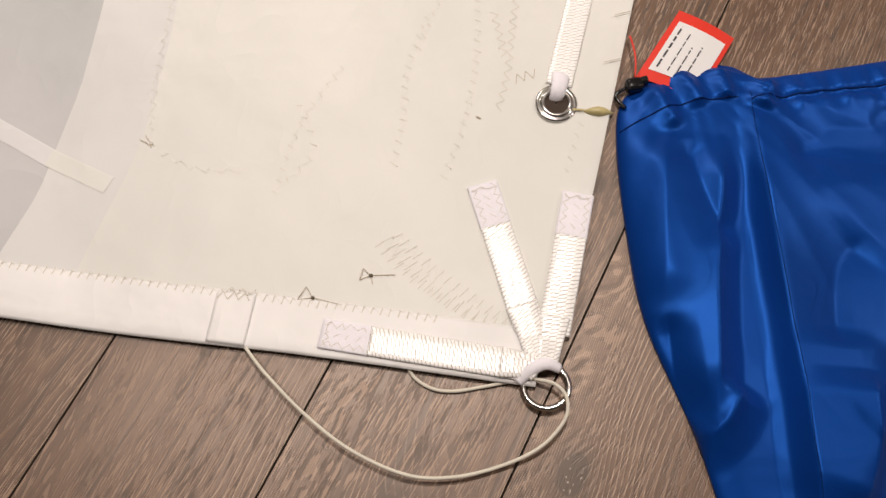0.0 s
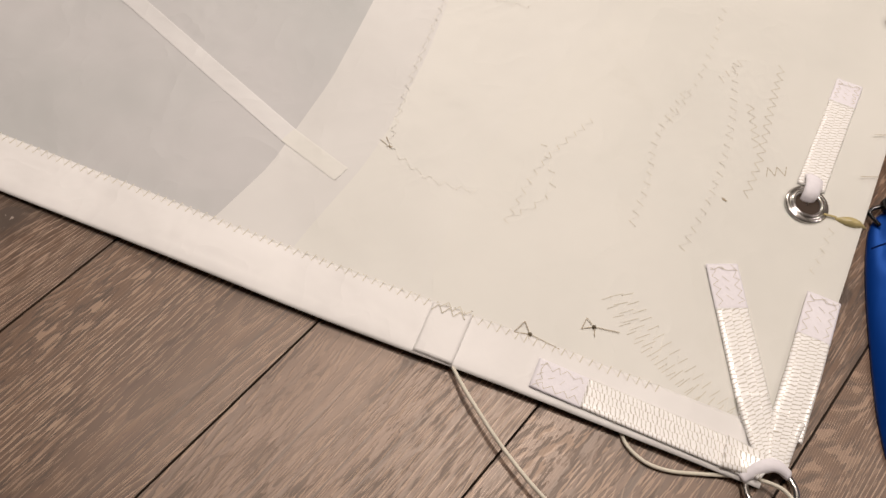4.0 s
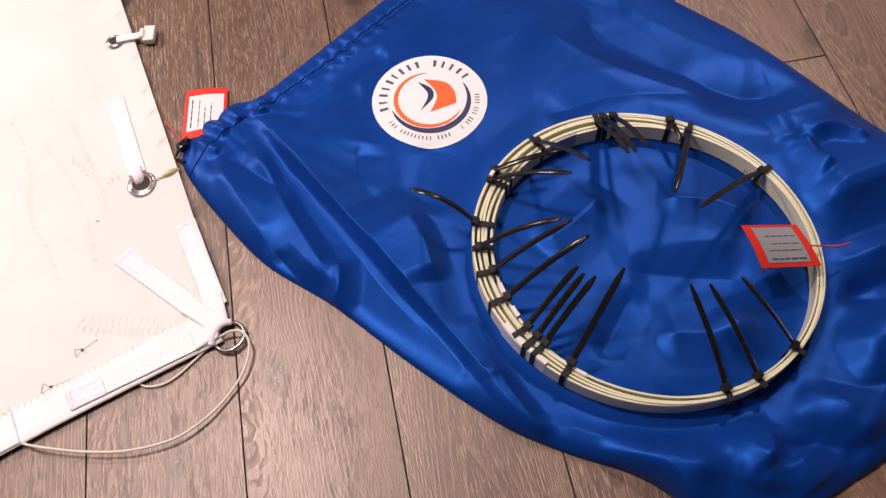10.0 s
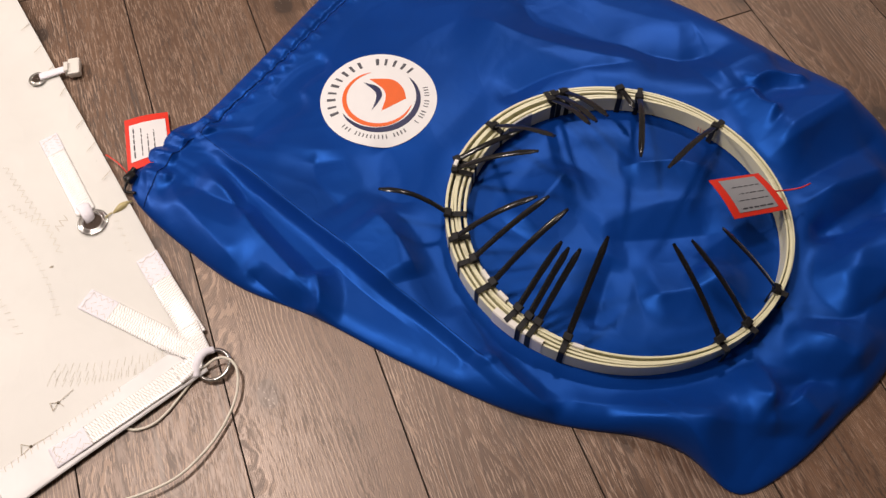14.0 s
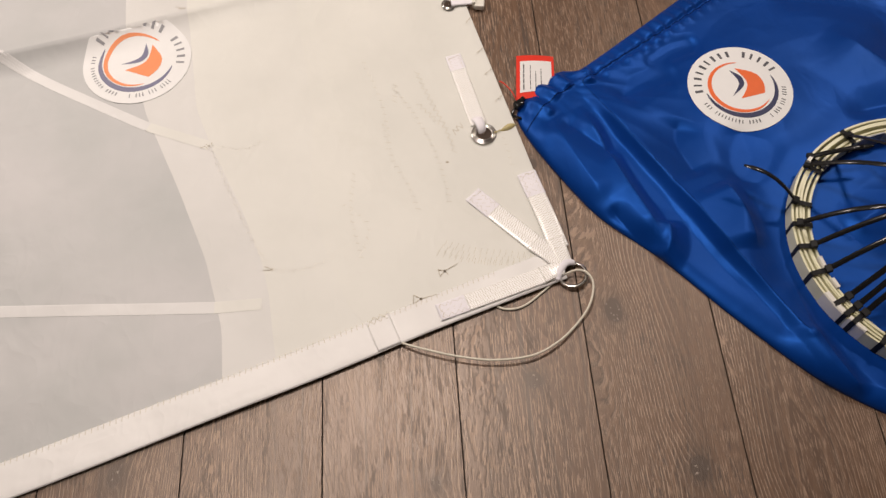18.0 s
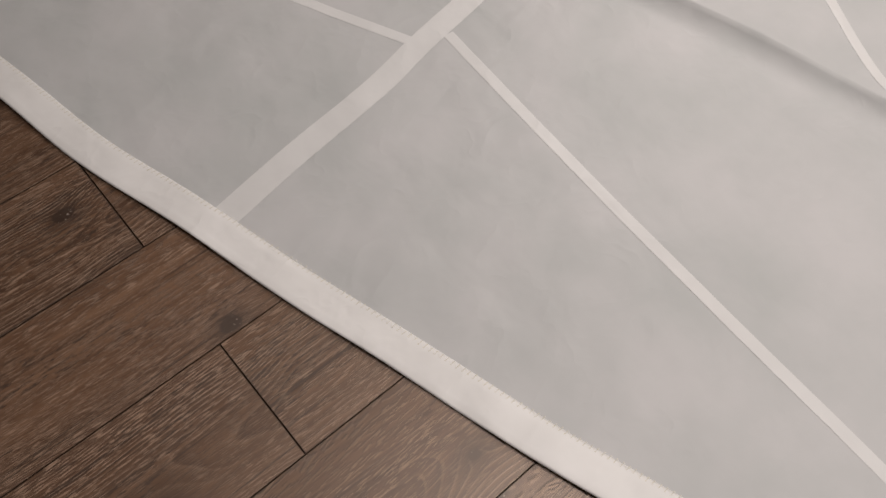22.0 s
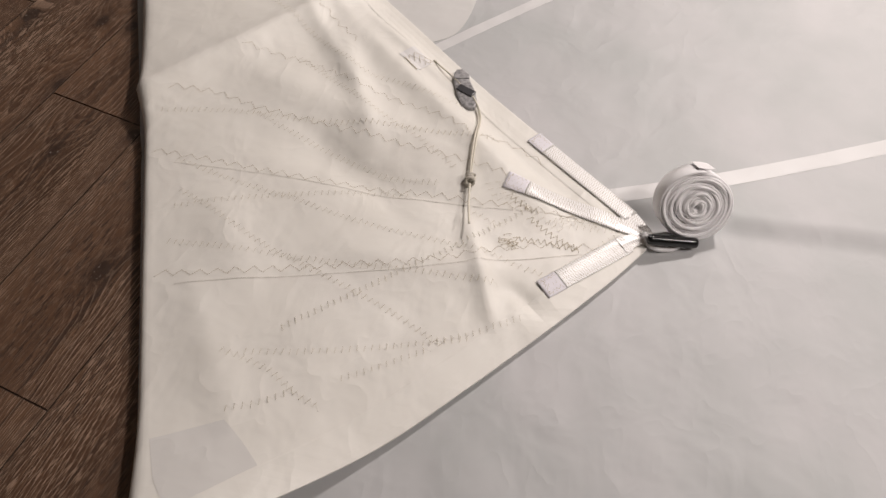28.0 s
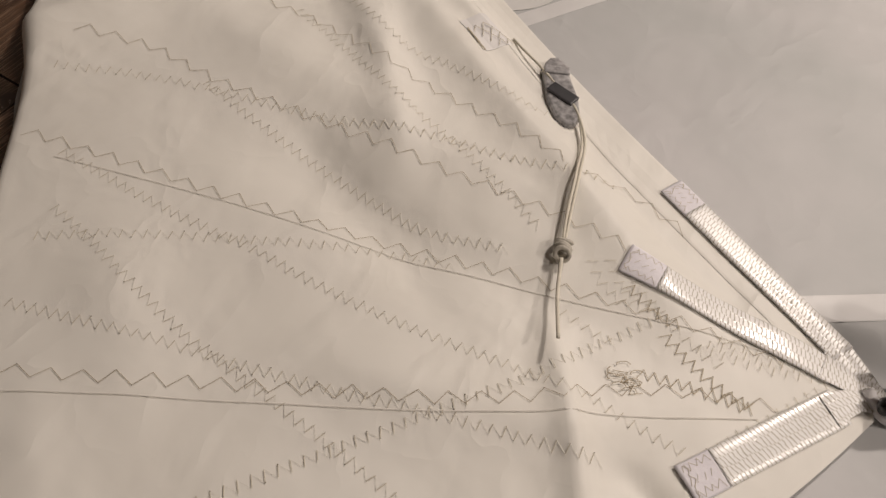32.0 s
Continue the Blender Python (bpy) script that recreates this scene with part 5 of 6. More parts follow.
def fold_height(x, y):
    z = 0.0
    for p, h, wl, wr, lo, hi in FOLD_SEGMENTS:
        if not (lo[0] < x < hi[0] and lo[1] < y < hi[1]):
            continue
        best, side, run = 1e9, 1, 0
        for i in range(8):
            ax, ay, bx, by = p[i][0], p[i][1], p[i + 1][0], p[i + 1][1]
            lx, ly = bx - ax, by - ay
            t = min(1.0, max(0.0, ((x - ax) * lx + (y - ay) * ly) / (lx * lx + ly * ly)))
            dx, dy = x - ax - lx * t, y - ay - ly * t
            d = dx * dx + dy * dy
            if d < best:
                best, side, run = d, lx * dy - ly * dx, (i + t) / 8
        off = math.sqrt(best) / (wl if side > 0 else wr)
        if off < 3:
            z += 2.0 * h * max(0.0, 1 - off / 2.4) ** 1.35 * smooth01(min(run, 1 - run) / 0.22 + 0.12)
    return z


def crumple(x, y, size, seed):
    """Flat three-cornered facets between sharp creases, about -1 to 1."""
    x, y = x + 0.40 * size * wob(x, y, 0.5 / size, seed + 51.0), y + 0.40 * size * wob(x, y, 0.5 / size, seed + 57.0)
    u, v = (0.88 * x + 0.47 * y) / size + seed, (0.88 * y - 0.47 * x) / size + 3 * seed
    i, j = math.floor(u), math.floor(v)
    u, v = u - i, v - j
    if u + v < 1:
        corner, p, q = (i, j), (i + 1, j), (i, j + 1)
    else:
        corner, p, q, u, v = (i + 1, j + 1), (i, j + 1), (i + 1, j), 1 - u, 1 - v
    h0, h1, h2 = (math.sin(12.9898 * a + 78.233 * b + seed) for a, b in (corner, p, q))
    return h0 + u * (h1 - h0) + v * (h2 - h0)


def bag_z(x, y, r=None):
    d = math.hypot(x - BAG_MID.x, y - BAG_MID.y)
    if r is None:
        r = d / bag_far(math.atan2(y - BAG_MID.y, x - BAG_MID.x))
    swell = 0.011 + 0.020 * smooth01((x - 0.70) / 0.46) * smooth01((0.60 - y) / 0.35)
    cd = math.hypot(x - COIL.x, y - COIL.y) - squeeze(0.2105, math.atan2(y - COIL.y, x - COIL.x))
    inside = smooth01(-cd / 0.10)
    swell -= 0.012 * inside * smooth01((x - 0.8) / 0.2)
    from_neck, heading = math.hypot(x - 0.36, y - 0.53), math.atan2(y - 0.53, x - 0.36)
    gather = 0.0045 * math.exp(-from_neck / 0.24) * (0.35 - abs(wob(heading, from_neck * 0.4, 5.2, 6.0))) * smooth01(from_neck / 0.06)
    loose = max(smooth01((x - 1.04) / 0.10) * smooth01((0.34 - y) / 0.12), 0.75 * smooth01((-0.04 - y) / 0.06) * smooth01((x - 0.78) / 0.08))
    z = swell + 0.004 * wob(x, y, 4.0, 1.0) + gather + 0.75 * fold_height(x, y) + crumple(x, y, 0.105, 2.0) * (0.0020 + 0.0205 * loose) + crumple(x, y, 0.055, 5.0) * (0.0005 + 0.0009 * smooth01(3 * wob(x, y, 3.0, 71.0)) + 0.0026 * loose)
    wide, run = (y - 0.553) * 0.826 - (x - 0.442) * 0.563, (x - 0.442) * 0.826 + (y - 0.553) * 0.563
    if run > -0.02 and wide > -0.055:
        band = smooth01((run + 0.02) / 0.04) * smooth01((wide + 0.055) / 0.02)
        z += band * (0.0022 * (0.5 - abs(wob(run, wide * 0.3, 34.0, 3.0))) * 2 + 0.0015 * math.sin(run * 260 + 3 * wob(run, 0, 12.0, 5.0)) - 0.0045 * math.exp(-((wide + 0.030) / 0.005) ** 2))
    flat = smooth01(1.35 - math.hypot(x - 0.703, y - 0.484) / 0.10)
    z = lerp(z, 0.016, 0.75 * flat)
    under = coil_plane(x, y) - 0.0295
    if abs(cd) < 0.085:
        z = lerp(min(z, under), z, smooth01((abs(cd) - 0.010) / 0.075))
    z = max(z, 0.004 + 0.3 * max(0.0, z))
    return z * max(0.0, 1 - max(0.0, (r - 0.90) / 0.10) ** 2.2) ** 0.5 + 0.001


bag = thing("sail_bag", "royal blue nylon sail bag lying flat, wrinkled, with a drawstring neck", "bag")


def make_bag():
    rings, turns = 150, 720
    angles = np.linspace(0, 2 * math.pi, turns, endpoint=False)
    far = [bag_far(a) for a in angles]
    verts = [(BAG_MID.x, BAG_MID.y, bag_z(BAG_MID.x, BAG_MID.y, 0))]
    for i in range(1, rings + 1):
        r = 1 - (1 - i / rings) ** 1.3
        for a, f in zip(angles, far):
            x, y = BAG_MID.x + f * r * math.cos(a), BAG_MID.y + f * r * math.sin(a)
            verts.append((x, y, bag_z(x, y, r)))
    faces = [(0, 1 + k, 1 + (k + 1) % turns) for k in range(turns)]
    for i in range(rings - 1):
        a = 1 + i * turns
        faces += [(a + k, a + turns + k, a + turns + (k + 1) % turns, a + (k + 1) % turns) for k in range(turns)]
    faces.append([1 + (rings - 1) * turns + k for k in range(turns)][::-1])
    link("body", verts, faces, NYLON, bag)
    # drawstring casing: a sewn line along the mouth
    for line in ([(0.336, 0.425), (0.358, 0.455), (0.384, 0.482), (0.428, 0.514)], [(0.440, 0.515), (0.514, 0.570), (0.649, 0.656), (0.740, 0.715)]):
        p = spline(line, 60)
        thread_run("casing_seam", [(*q, bag_z(*q) + 0.0005) for q in p], 0.0016, NAVY_CLOTH, bag)
    p = spline([(0.436, 0.524), (0.470, 0.455), (0.529, 0.350), (0.573, 0.269), (0.608, 0.196), (0.658, 0.106), (0.690, 0.040)], 90)
    thread_run("side_seam", [(*q, bag_z(*q) + 0.0002) for q in p], 0.0007, NAVY_CLOTH, bag)
    print_mark(0.703, 0.484, 0.0875, -11, bag_z, bag, 0.0012, (NAVY_INK, ORANGE_INK, INK_SOFT))
    tagged(part("cord_lock", block((0.018, 0.014, 0.013), pose(0.3285, 0.479, 0.012, 0, 0, 35), 0.004, 3), BLACK, bag, smooth=True), "black plastic cord lock at the bag's mouth")
    tube("lock_button", [(0.330, 0.483, 0.013), (0.338, 0.490, 0.014)], 0.0045, BLACK, bag, "", 6, 10)
    tube("drawstring", [(0.322, 0.474, 0.010), (0.316, 0.463, 0.006), (0.330, 0.452, 0.010)], 0.002, BLACK, bag, "black drawstring", 14, 8)


make_bag()


def hang_tag(name, corners, face, label, ink_rows, string):
    """A soft plastic tag with a framed label: corners in order round its face."""
    tag = thing(name, label, "tag")
    c = [Vector(p) for p in corners]
    n = (c[1] - c[0]).cross(c[3] - c[0]).normalized()
    if n.z < 0:
        n = -n

    def at(u, v, up=0.0):
        bend = 0.003 * math.sin(math.pi * v)
        return c[0].lerp(c[1], u).lerp(c[3].lerp(c[2], u), v) + n * (up + bend)

    def sheet(part_name, u0, u1, v0, v1, up, mat, lab=""):
        g = [[tuple(at(lerp(u0, u1, i / 8), lerp(v0, v1, j / 8), up)) for i in range(9)] for j in range(9)]
        return slab(part_name, g, 0.0012 if part_name == "plate" else 0.0002, mat, tag, lab)

    sheet("plate", 0, 1, 0, 1, 0, RED, "red plastic plate")
    sheet("label_sheet", 0.14, 0.86, 0.10, 0.93, 0.0006, face)
    for i, (v, u1, h) in enumerate(ink_rows):
        u = 0.20
        rnd = random.Random(i)
        while u < u1:
            w = rnd.uniform(0.05, 0.13)
            sheet("ink_bar", u, min(u + w, u1), v, v + h, 0.0009, INK)
            u += w + 0.025
    tube("tag_string", string, 0.0011, RED, tag, "thin red plastic tie", 24, 6)
    return tag


hang_tag("bag_tag", [(0.326, 0.492, 0.008), (0.337, 0.590, 0.006), (0.401, 0.583, 0.006), (0.392, 0.492, 0.010)], PAPER, "red plastic tag with a white printed label beside the bag's mouth",
         [(0.18, 0.80, 0.032), (0.36, 0.76, 0.020), (0.50, 0.6, 0.022), (0.64, 0.66, 0.022)], [(0.326, 0.488, 0.012), (0.318, 0.505, 0.018), (0.308, 0.522, 0.016), (0.302, 0.533, 0.010)])


# ---- the coil of battens on the bag ----
coil = thing("batten_coil", "pale yellow fibreglass sail battens coiled and bound with black cable ties", "battens")
STRIPS = [(0.1975 + 0.0048 * i, 0.0020 - 0.0010 * i, -0.0012 + 0.0010 * i, 0.4 + 1.7 * i) for i in range(5)]


def batten(radius, dx, dy, phase, tall=0.0265, thick=0.0038):
    """One strip of the coil: nearly a ring, a little out of round, its ends overlapping."""
    verts, faces = [], []
    n = 150
    for k in range(n):
        a = 2 * math.pi * k / n
        out = 0.0016 * math.sin(2 * a + phase) + 0.0008 * math.sin(3 * a + 2 * phase)
        rise = 0.0022 * math.sin(a + phase * 1.7) + 0.0008 * math.sin(3 * a + phase)
        for r, z in ((0, 0), (thick, 0), (thick, tall - 0.0005), (thick - 0.0005, tall), (0.0005, tall), (0, tall - 0.0005)):
            rr = squeeze(radius + out + r, a)
            x, y = COIL.x + dx + rr * math.cos(a), COIL.y + dy + rr * math.sin(a)
            verts.append((x, y, coil_plane(x, y) - 0.0285 + z + max(0, rise)))
    for k in range(n):
        for j in range(6):
            faces.append((k * 6 + j, ((k + 1) % n) * 6 + j, ((k + 1) % n) * 6 + (j + 1) % 6, k * 6 + (j + 1) % 6))
    return link("batten", verts, faces, FIBRE, coil, "", False)


for s in STRIPS:
    batten(*s)


def sweep_flat(name, pts, width, thick, material, parent, side, label="", taper=True):
    """A flat strap along space points; side: the way its width lies."""
    p = spline(pts, 22)
    verts, faces = [], []
    for i in range(22):
        d = Vector(p[min(i + 1, 21)] - p[max(i - 1, 0)]).normalized()
        w = Vector(side)
        w = (w - d * w.dot(d)).normalized()
        n = d.cross(w)
        t = i / 21
        s = width / 2 * ((1 - max(0, (t - 0.88) / 0.12) * 0.55) if taper else 1)
        c = Vector(p[i])
        verts += [c - w * s, c - w * s * 0.86 + n * thick / 2, c + w * s * 0.86 + n * thick / 2, c + w * s, c + w * s * 0.86 - n * thick / 2, c - w * s * 0.86 - n * thick / 2]
    for i in range(21):
        for j in range(6):
            faces.append((i * 6 + j, (i + 1) * 6 + j, (i + 1) * 6 + (j + 1) % 6, i * 6 + (j + 1) % 6))
    faces += [tuple(range(6))[::-1], tuple(126 + j for j in range(6))]
    return link(name, verts, faces, material, parent, label, True)


def cable_tie(tip, base, bow=0.010, outer=False):
    """A tie round the bundle: loop, head and the long free tail."""
    a = math.atan2(base[1] - COIL.y, base[0] - COIL.x)
    out, along = Vector((math.cos(a), math.sin(a), 0)), Vector((-math.sin(a), math.cos(a), 0))
    r0, r1 = squeeze(0.1960, a), squeeze(0.2215, a)
    tie = link("cable_tie", [(0, 0, 0)], [], BLACK_MATT, coil)
    tie.data.clear_geometry()
    verts, faces = [], []
    mid = COIL.to_3d()
    corners = [(r0 - 0.0004, -0.030), (r1 + 0.0004, -0.030), (r1 + 0.0016, -0.0285), (r1 + 0.0016, 0.0012), (r1 + 0.0004, 0.0027), (r0 - 0.0004, 0.0027), (r0 - 0.0016, 0.0012), (r0 - 0.0016, -0.0285)]
    for s in (-0.0037, 0.0037):
        for grow in (0.0, -0.0011):
            for r, z in corners:
                rr = r + (grow if r > (r0 + r1) / 2 else -grow)
                q = mid + out * rr + along * s
                verts.append((q.x, q.y, coil_plane(q.x, q.y) + z + (grow if z > -0.01 else -grow)))
    for j in range(8):
        k = (j + 1) % 8
        faces += [(j, k, 16 + k, 16 + j), (8 + j, 24 + j, 24 + k, 8 + k), (j, 8 + j, 8 + k, k), (16 + j, 16 + k, 24 + k, 24 + j)]
    tie.data.from_pydata([tuple(v) for v in verts], [], faces)
    tie.data.update()
    rh = r1 - 0.002 if outer else (math.hypot(base[0] - COIL.x, base[1] - COIL.y))
    rh = min(max(rh, r0 + 0.001), r1)
    h = mid + out * rh
    hz = coil_plane(h.x, h.y) + 0.0055
    t = Vector(tip)
    d = t - Vector((h.x, h.y, hz))
    yaw = math.degrees(math.atan2(d.y, d.x))
    tilt = math.degrees(math.atan2(d.z, math.hypot(d.x, d.y)))
    part("tie_head", block((0.0095, 0.0115, 0.0080), pose(h.x, h.y, hz, 0, -tilt * 0.5, yaw), 0.0012), BLACK_MATT, tie)
    b = Vector((h.x, h.y, hz))
    pts = [b + Vector((0, 0, bow * 1.1 * math.sin(math.pi * k))) + d * k for k in (0, 0.25, 0.5, 0.75, 1)]
    sweep_flat("tie_tail", pts, 0.0082, 0.0016, BLACK, tie, (-d.y, d.x, 0.12 * d.length))


TIES = [((0.642, 0.288, 0.078), (0.736, 0.236), 0.014), ((0.815, 0.177, 0.122), (0.717, 0.203), 0.010), ((0.821, 0.161, 0.142), (0.727, 0.165), 0.006),
        ((0.838, 0.141, 0.133), (0.742, 0.125), 0.008), ((0.814, 0.106, 0.126), (0.754, 0.080), 0.004), ((0.819, 0.096, 0.125), (0.766, 0.067), 0.004),
        ((0.833, 0.092, 0.120), (0.773, 0.056), 0.004), ((0.862, 0.085, 0.142), (0.798, 0.026), 0.003), ((0.936, 0.056, 0.125), (0.961, -0.049), 0.006),
        ((0.955, 0.049, 0.132), (1.002, -0.041), 0.006), ((0.981, 0.038, 0.160), (1.060, -0.017), 0.004), ((0.847, 0.244, 0.115), (0.756, 0.304), 0.008),
        ((0.856, 0.318, 0.062), (0.761, 0.320), 0.004), ((0.868, 0.244, 0.136), (0.834, 0.352), 0.006), ((0.925, 0.256, 0.120), (0.928, 0.363), 0.006),
        ((0.935, 0.256, 0.120), (0.937, 0.369), 0.006), ((0.955, 0.263, 0.115), (0.951, 0.369), 0.006), ((0.970, 0.194, 0.105), (1.045, 0.319), 0.012), ((0.990, 0.161, 0.114), (1.118, 0.232), 0.008)]
for tip, base, bow in TIES:
    cable_tie(tip, base, bow, tip[0] < 0.7)
cable_tie((1.027, 0.301, 0.056), (1.027, 0.344), 0.002)


def end_wrap(angle, name="batten_end", length=0.022, r0=0.2105, r1=0.2155, rise=0.002, mat=None):
    """A white end piece on the outside or top of the bundle."""
    g = []
    for k in range(8):
        a = angle + (k / 7 - 0.5) * length / 0.2
        far, inn = squeeze(r1, a), squeeze(r0, a)
        x, y = COIL.x + far * math.cos(a), COIL.y + far * math.sin(a)
        xi, yi = COIL.x + inn * math.cos(a), COIL.y + inn * math.sin(a)
        z = coil_plane(x, y)
        g.append([(x, y, z - 0.027), (x, y, z + rise - 0.002), (x * 0.8 + xi * 0.2, y * 0.8 + yi * 0.2, z + rise), (xi, yi, z + rise), (xi, yi, z - 0.027)])
    verts = [v for row in g for v in row]
    faces = [(i * 5 + j, (i + 1) * 5 + j, (i + 1) * 5 + (j + 1) % 5, i * 5 + (j + 1) % 5) for i in range(7) for j in range(5)] + [(0, 1, 2, 3, 4), (39, 38, 37, 36, 35)]
    return link(name, verts, faces, mat or WHITE_PLASTIC, coil, "white plastic batten end", False)


end_wrap(math.radians(203), length=0.034, r0=0.215, r1=0.2245)
end_wrap(math.radians(214), length=0.026, r0=0.216, r1=0.2225)
end_wrap(math.radians(139), length=0.008, r0=0.217, r1=0.2225, rise=0.014)
end_wrap(math.radians(229), length=0.014, r0=0.200, r1=0.206, rise=0.0022)
end_wrap(math.radians(107), length=0.040, r0=0.1935, r1=0.1965, mat=PAPER_GREY)
end_wrap(math.radians(186), length=0.020, r0=0.1955, r1=0.2015, rise=0.003)
end_wrap(math.radians(196), length=0.016, r0=0.1955, r1=0.2015, rise=0.003)
for k in range(4):
    a = math.radians(24 + k * 1.2)
    q = Vector((COIL.x + squeeze(0.1965, a) * math.cos(a), COIL.y + squeeze(0.1965, a) * math.sin(a)))
    z = coil_plane(*q) - 0.016
    thread_run("red_marking", [(q.x, q.y, z - 0.006), (q.x - 0.0004, q.y + 0.001, z + 0.004)], 0.002, RED, coil)
hang_tag("batten_tag", [(1.129, 0.073, 0.066), (1.047, 0.078, 0.082), (1.035, 0.132, 0.101), (1.115, 0.130, 0.078)], PAPER_GREY, "red plastic tag with a grey printed label on the batten coil",
         [(0.16, 0.80, 0.035), (0.36, 0.78, 0.020), (0.52, 0.68, 0.020), (0.70, 0.72, 0.020)], [(1.118, 0.102, 0.072), (1.136, 0.102, 0.064), (1.150, 0.102, 0.058), (1.166, 0.098, 0.060), (1.184, 0.100, 0.058)])


# ---- lines, cleat, pin and ribbon roll ----
def clew_line():
    line = thing("clew_line", "thin off-white braided cord looped through the clew ring", "cord")
    tube("cord", [(0.109, 0.072, 0.0065), (0.120, 0.066, 0.008), (0.146, 0.055, 0.012), (0.194, 0.040, 0.013), (0.245, 0.031, 0.013), (0.297, 0.034, 0.012), (0.334, 0.050, 0.011),
                  (0.366, 0.076, 0.008), (0.391, 0.106, 0.012), (0.401, 0.137, 0.015), (0.395, 0.156, 0.016), (0.380, 0.163, 0.014), (0.362, 0.160, 0.008), (0.352, 0.158, 0.004)], 0.0017, CORD, line, count=150, sides=10)
    tube("cord_end", [(0.250, 0.125, 0.0022), (0.264, 0.114, 0.0024), (0.284, 0.112, 0.0026), (0.303, 0.119, 0.0026), (0.324, 0.134, 0.0028), (0.345, 0.150, 0.004)], 0.0017, CORD, line, count=50, sides=10)


def leech_line():
    line = thing("leech_line", "weathered grey leech cord with a knot, lying on the folded corner", "cord")

    def on(x, y, up):
        return (x, y, flap_z(x, y) + up)

    for side in (-1, 1):
        tube("cord", [on(-2.487, 0.423, 0.002), on(-2.468, 0.410, 0.006), on(-2.442, 0.396, 0.009), on(-2.410, 0.378, 0.008), on(-2.385, 0.362, 0.008), on(-2.362 + 0.0014 * side, 0.330, 0.007 + 0.001 * side),
                      on(-2.346 + 0.0016 * side, 0.278, 0.007), on(-2.334 + 0.0016 * side, 0.238, 0.008), on(-2.324 + 0.0008 * side, 0.209, 0.009)], 0.0014, CORD, line, "", 70, 10)
    c = Vector(on(-2.3215, 0.203, 0.009))
    d = Vector((0.30, -0.95, 0)).normalized()
    for k in range(4):
        m = c + d * (0.0045 * (k - 1.5))
        w = Vector((-d.y, d.x, 0))
        loop = [tuple(m + w * 0.0062 * math.cos(a) + Vector((0, 0, 0.0058 * math.sin(a))) + d * 0.003 * math.sin(a + k)) for a in np.linspace(0, 2 * math.pi, 14, endpoint=False)]
        tube("knot_turn", loop, 0.0021, CORD_GREY, line, "", closed=True, raw=True, sides=8)
    tube("cord_tail", [on(-2.318, 0.193, 0.010), on(-2.305, 0.160, 0.014), on(-2.285, 0.116, 0.018)], lambda t: 0.0018 - 0.0002 * t, CORD, line, "pale cut tail of the cord", 20, 10)


def cleat():
    ob = thing("line_cleat", "mottled grey plastic line cleat gripping the leech cord", "cleat")
    a, b = Vector((-2.438, 0.417)), Vector((-2.383, 0.342))
    z = flap_z(*((a + b) / 2)) + 0.0012
    d = (b - a).normalized()
    n = Vector((-d.y, d.x))
    length = (b - a).length
    out = [(0.06, -0.30), (0.20, -0.47), (0.62, -0.52), (0.88, -0.40), (1.0, -0.12), (1.0, 0.18), (0.90, 0.42), (0.62, 0.50), (0.30, 0.40), (0.14, 0.44), (0.0, 0.18), (0.0, -0.12)]
    pts = [tuple(a + d * (t * length) + n * (s * 0.031)) for t, s in out]
    bm = outline_plate(pts, z, z + 0.008)
    bmesh.ops.bevel(bm, geom=[e for e in bm.edges if abs(e.verts[0].co.z - e.verts[1].co.z) < 1e-6 and e.verts[0].co.z > z + 0.004], offset=0.003, segments=2, affect="EDGES", profile=0.5)
    part("body", bm, GREY_PLASTIC, ob)
    m = a + d * (length * 0.58)
    ang = math.degrees(math.atan2(n.y, n.x)) - 48
    part("jaw", block((0.031, 0.014, 0.004), pose(m.x, m.y, z + 0.0088, 0, 0, ang), 0.0012), GREY_DARK, ob, "dark grey jaw across the cleat")
    m = a + d * (length * 0.22)
    part("rim", block((0.026, 0.010, 0.003), pose(m.x, m.y, z + 0.0088, 0, 0, ang + 40), 0.0012), GREY_PLASTIC, ob)


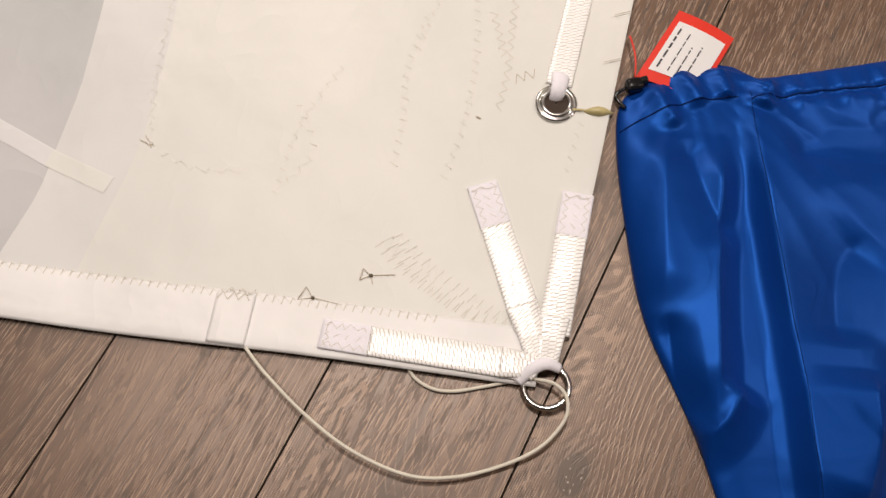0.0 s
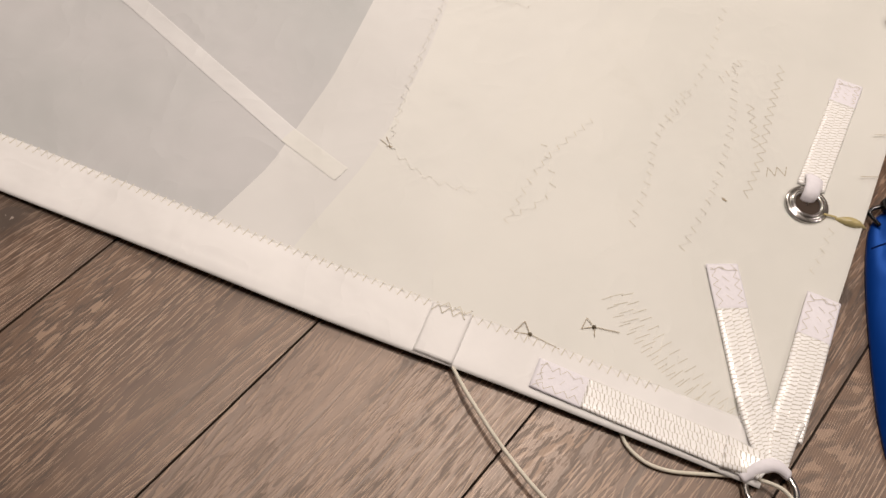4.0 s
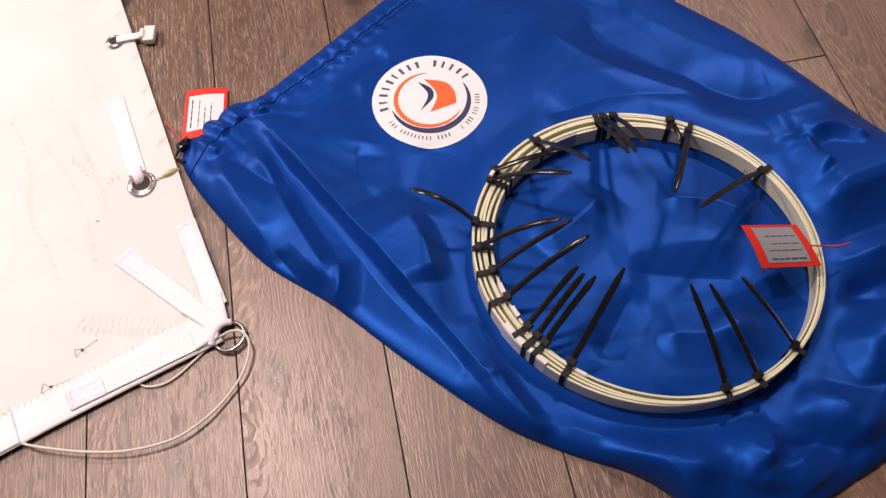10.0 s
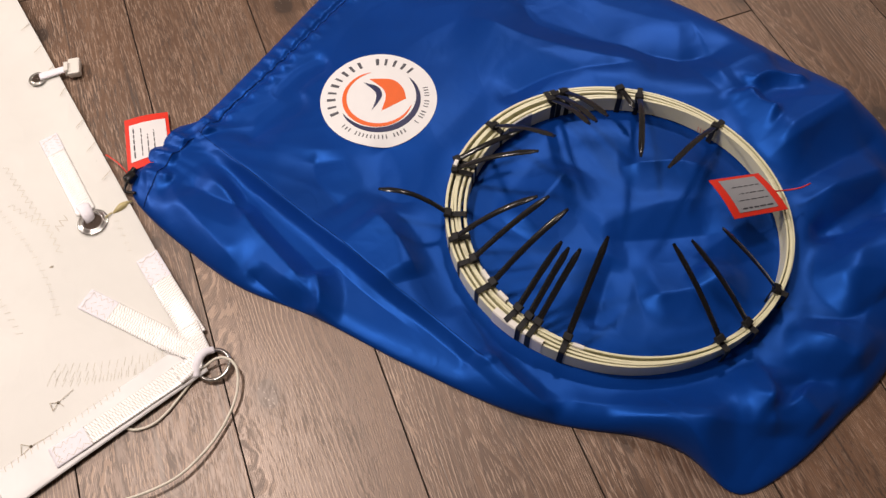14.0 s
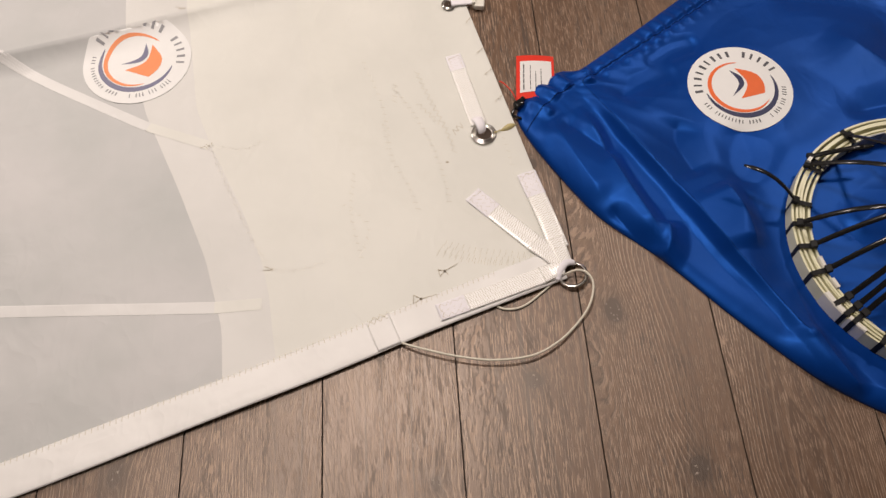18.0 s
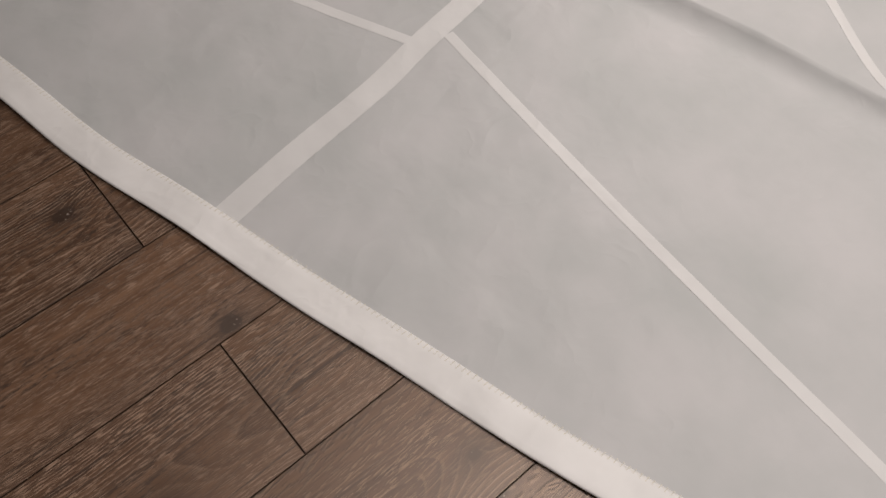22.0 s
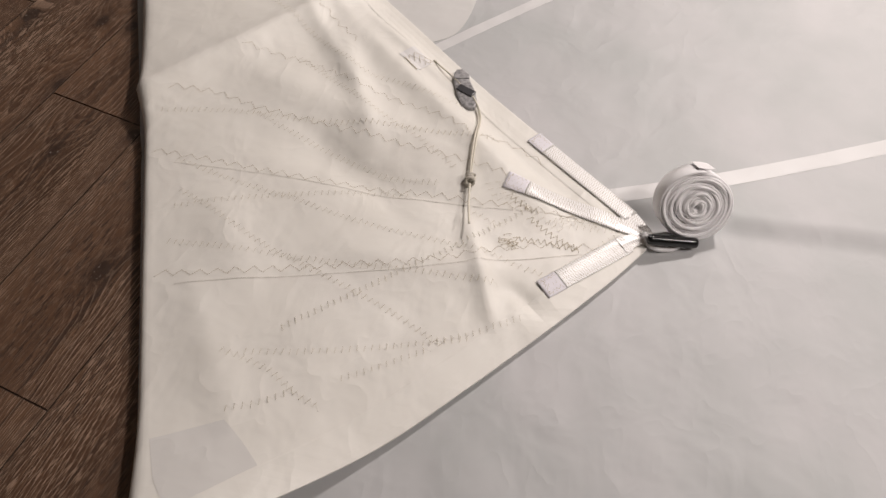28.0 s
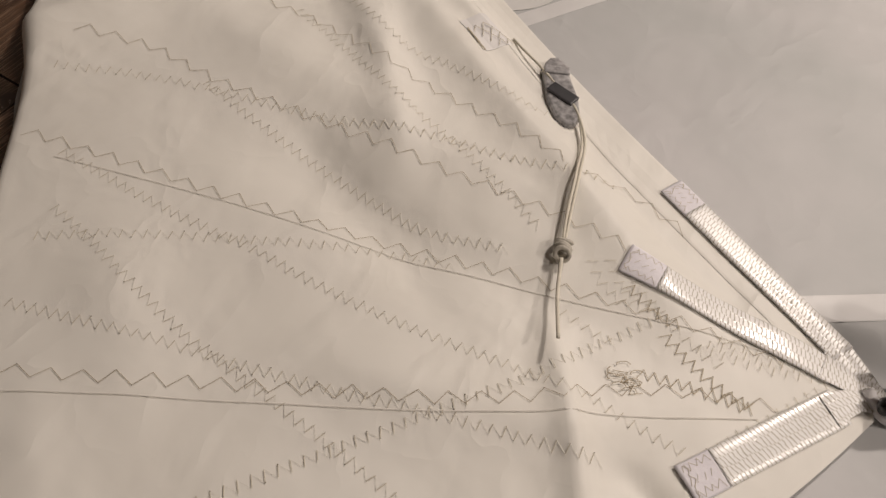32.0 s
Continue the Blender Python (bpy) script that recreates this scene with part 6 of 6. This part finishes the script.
def pin_and_roll():
    pin = thing("toggle_pin", "black plastic toggle pin at the tip of the folded corner", "pin")
    a, b = Vector((-2.051, 0.210, 0.029)), Vector((-1.982, 0.247, 0.0130))
    tube("bar", [a.lerp(b, t) for t in np.linspace(0, 1, 25)], lambda t: 0.0078 * math.sqrt(max(0.02, 1 - max(0.0, abs(t - 0.5) * 2 - 0.84) ** 2 / 0.0256)), BLACK, pin, "", raw=True, sides=16)
    lathe("dimple", [(0.0002, 0.0), (0.0022, 0.0), (0.0026, 0.0006)], GREY_DARK, pin, pose(*(a.lerp(b, 0.06) + Vector((0, 0, 0.0077)))), "", 14)
    tube("tie_loop", [(-2.060, 0.224, 0.022), (-2.040, 0.214, 0.012), (-2.015, 0.226, 0.007), (-2.000, 0.244, 0.010), (-1.99, 0.262, 0.012)], 0.0048, RIBBON, pin, "white ribbon through the pin", 24, 8)

    roll = thing("ribbon_roll", "rolled-up white cotton ribbon standing tilted beside the pin", "ribbon roll")
    axis = Vector((0.46, -0.74, 0.49)).normalized()
    side = axis.cross(Vector((0, 0, 1))).normalized()
    up = side.cross(axis)
    centre = Vector((-2.009, 0.282, 0.0525))
    wide = 0.029
    turns, per = 13, 40
    start = 1.75
    n = turns * per
    verts, faces = [], []
    for i in range(n + 1):
        r = 0.0035 + 0.0475 * (i / n)
        w = 2 * math.pi * i / per + start
        out = side * math.cos(w) + up * math.sin(w)
        c = centre + out * (r * (1 + 0.045 * math.sin(2 * w + 0.8)) + 0.0007 * math.sin(i * 0.33 + math.sin(i * 0.11)))
        push = axis * (0.0040 * (1 - i / n) ** 2 + 0.0024 * math.sin(i * 0.157 + 2.0 * math.sin(i * 0.05)) + 0.0008 * math.sin(i * 0.61))
        o = out * 0.0037
        h = axis * wide / 2
        verts += [c - h + push * 0.2, c + h + push - axis * 0.0003, c + h + push + o * 0.5, c + h + push - axis * 0.0003 + o, c - h + o + push * 0.2]
    for i in range(n):
        for j in range(5):
            faces.append((i * 5 + j, i * 5 + (j + 1) % 5, (i + 1) * 5 + (j + 1) % 5, (i + 1) * 5 + j))
    faces += [tuple(range(5))[::-1], tuple(n * 5 + j for j in range(5))]
    link("ribbon", verts, faces, RIBBON, roll, "", True)
    w = start + 2 * math.pi * turns
    c = centre + (side * math.cos(w) + up * math.sin(w)) * 0.0555
    o = (side * math.cos(w) + up * math.sin(w))
    q = o.cross(axis)
    flap = [[tuple(c - axis * wide * 0.52 + q * 0.012 * (k - 1) + o * 0.001 * (1 - abs(k - 1))), tuple(c + axis * wide * 0.52 + q * 0.012 * (k - 1) + o * 0.001)] for k in range(3)]
    slab("ribbon_end", flap, 0.0016, RIBBON, roll, "cut end of the white ribbon")


clew_line()
leech_line()
cleat()
pin_and_roll()


def ceiling_lamp(x, y):
    ob = thing("ceiling_lamp", "round white flush ceiling lamp", "lamp", group="ceiling lamps")
    lathe("housing", [(0.19, 0.0), (0.20, -0.01), (0.20, -0.028), (0.185, -0.036), (0.16, -0.034)], WHITE_PLASTIC, ob, pose(x, y, TOP), "white lamp ring")


for lamp in LAMPS:
    ceiling_lamp(lamp[0], lamp[1])


# ---- the floor: subfloor and single planks ----
def plank_mesh(length):
    w, e, h = PLANK / 2 - 0.0004, 0.0007, 0.0012
    g = length / 2 - 0.0006
    verts = []
    for z, i in ((-0.008, 0), (-h, 0), (0, e)):
        verts += [(-w + i, -g + i, z), (w - i, -g + i, z), (w - i, g - i, z), (-w + i, g - i, z)]
    faces = [(8, 9, 10, 11)]
    for k in (0, 4):
        faces += [(k + i, k + (i + 1) % 4, k + 4 + (i + 1) % 4, k + 4 + i) for i in range(4)]
    me = bpy.data.meshes.new("plank")
    me.from_pydata(verts, [], faces)
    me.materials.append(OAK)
    me.materials.append(GAP)
    for p in me.polygons:
        p.material_index = 1 if p.index else 0
    return me


def floor_planks():
    sub = part("floor", block((X1 - X0, Y1 - Y0, 0.05), pose((X0 + X1) / 2, (Y0 + Y1) / 2, -0.033), 0), GAP, None)
    tagged(sub, "grey-brown brushed oak laminate floor with dark bevelled joints", "floor", kind="structure")
    shared = {}
    for k in range(round(X0 / PLANK), round(X1 / PLANK)):
        joint = -0.375 if k % 2 else (0.10 if k <= -8 else 0.45)
        if k % 2 and k < -12:
            joint = -0.352
        if k < -16:
            joint = -0.35 + 0.31 * (k % 4)
        y = joint
        while y > Y0:
            y -= PLANK_LENGTH
        while y < Y1:
            a, b = max(y, Y0), min(y + PLANK_LENGTH, Y1)
            if b - a > 0.02:
                key = round(b - a, 3)
                if key not in shared:
                    shared[key] = plank_mesh(b - a)
                ob = new("plank", shared[key])
                ob.parent = sub
                ob.location = ((k + 0.5) * PLANK, (a + b) / 2, 0)
            y += PLANK_LENGTH


floor_planks()
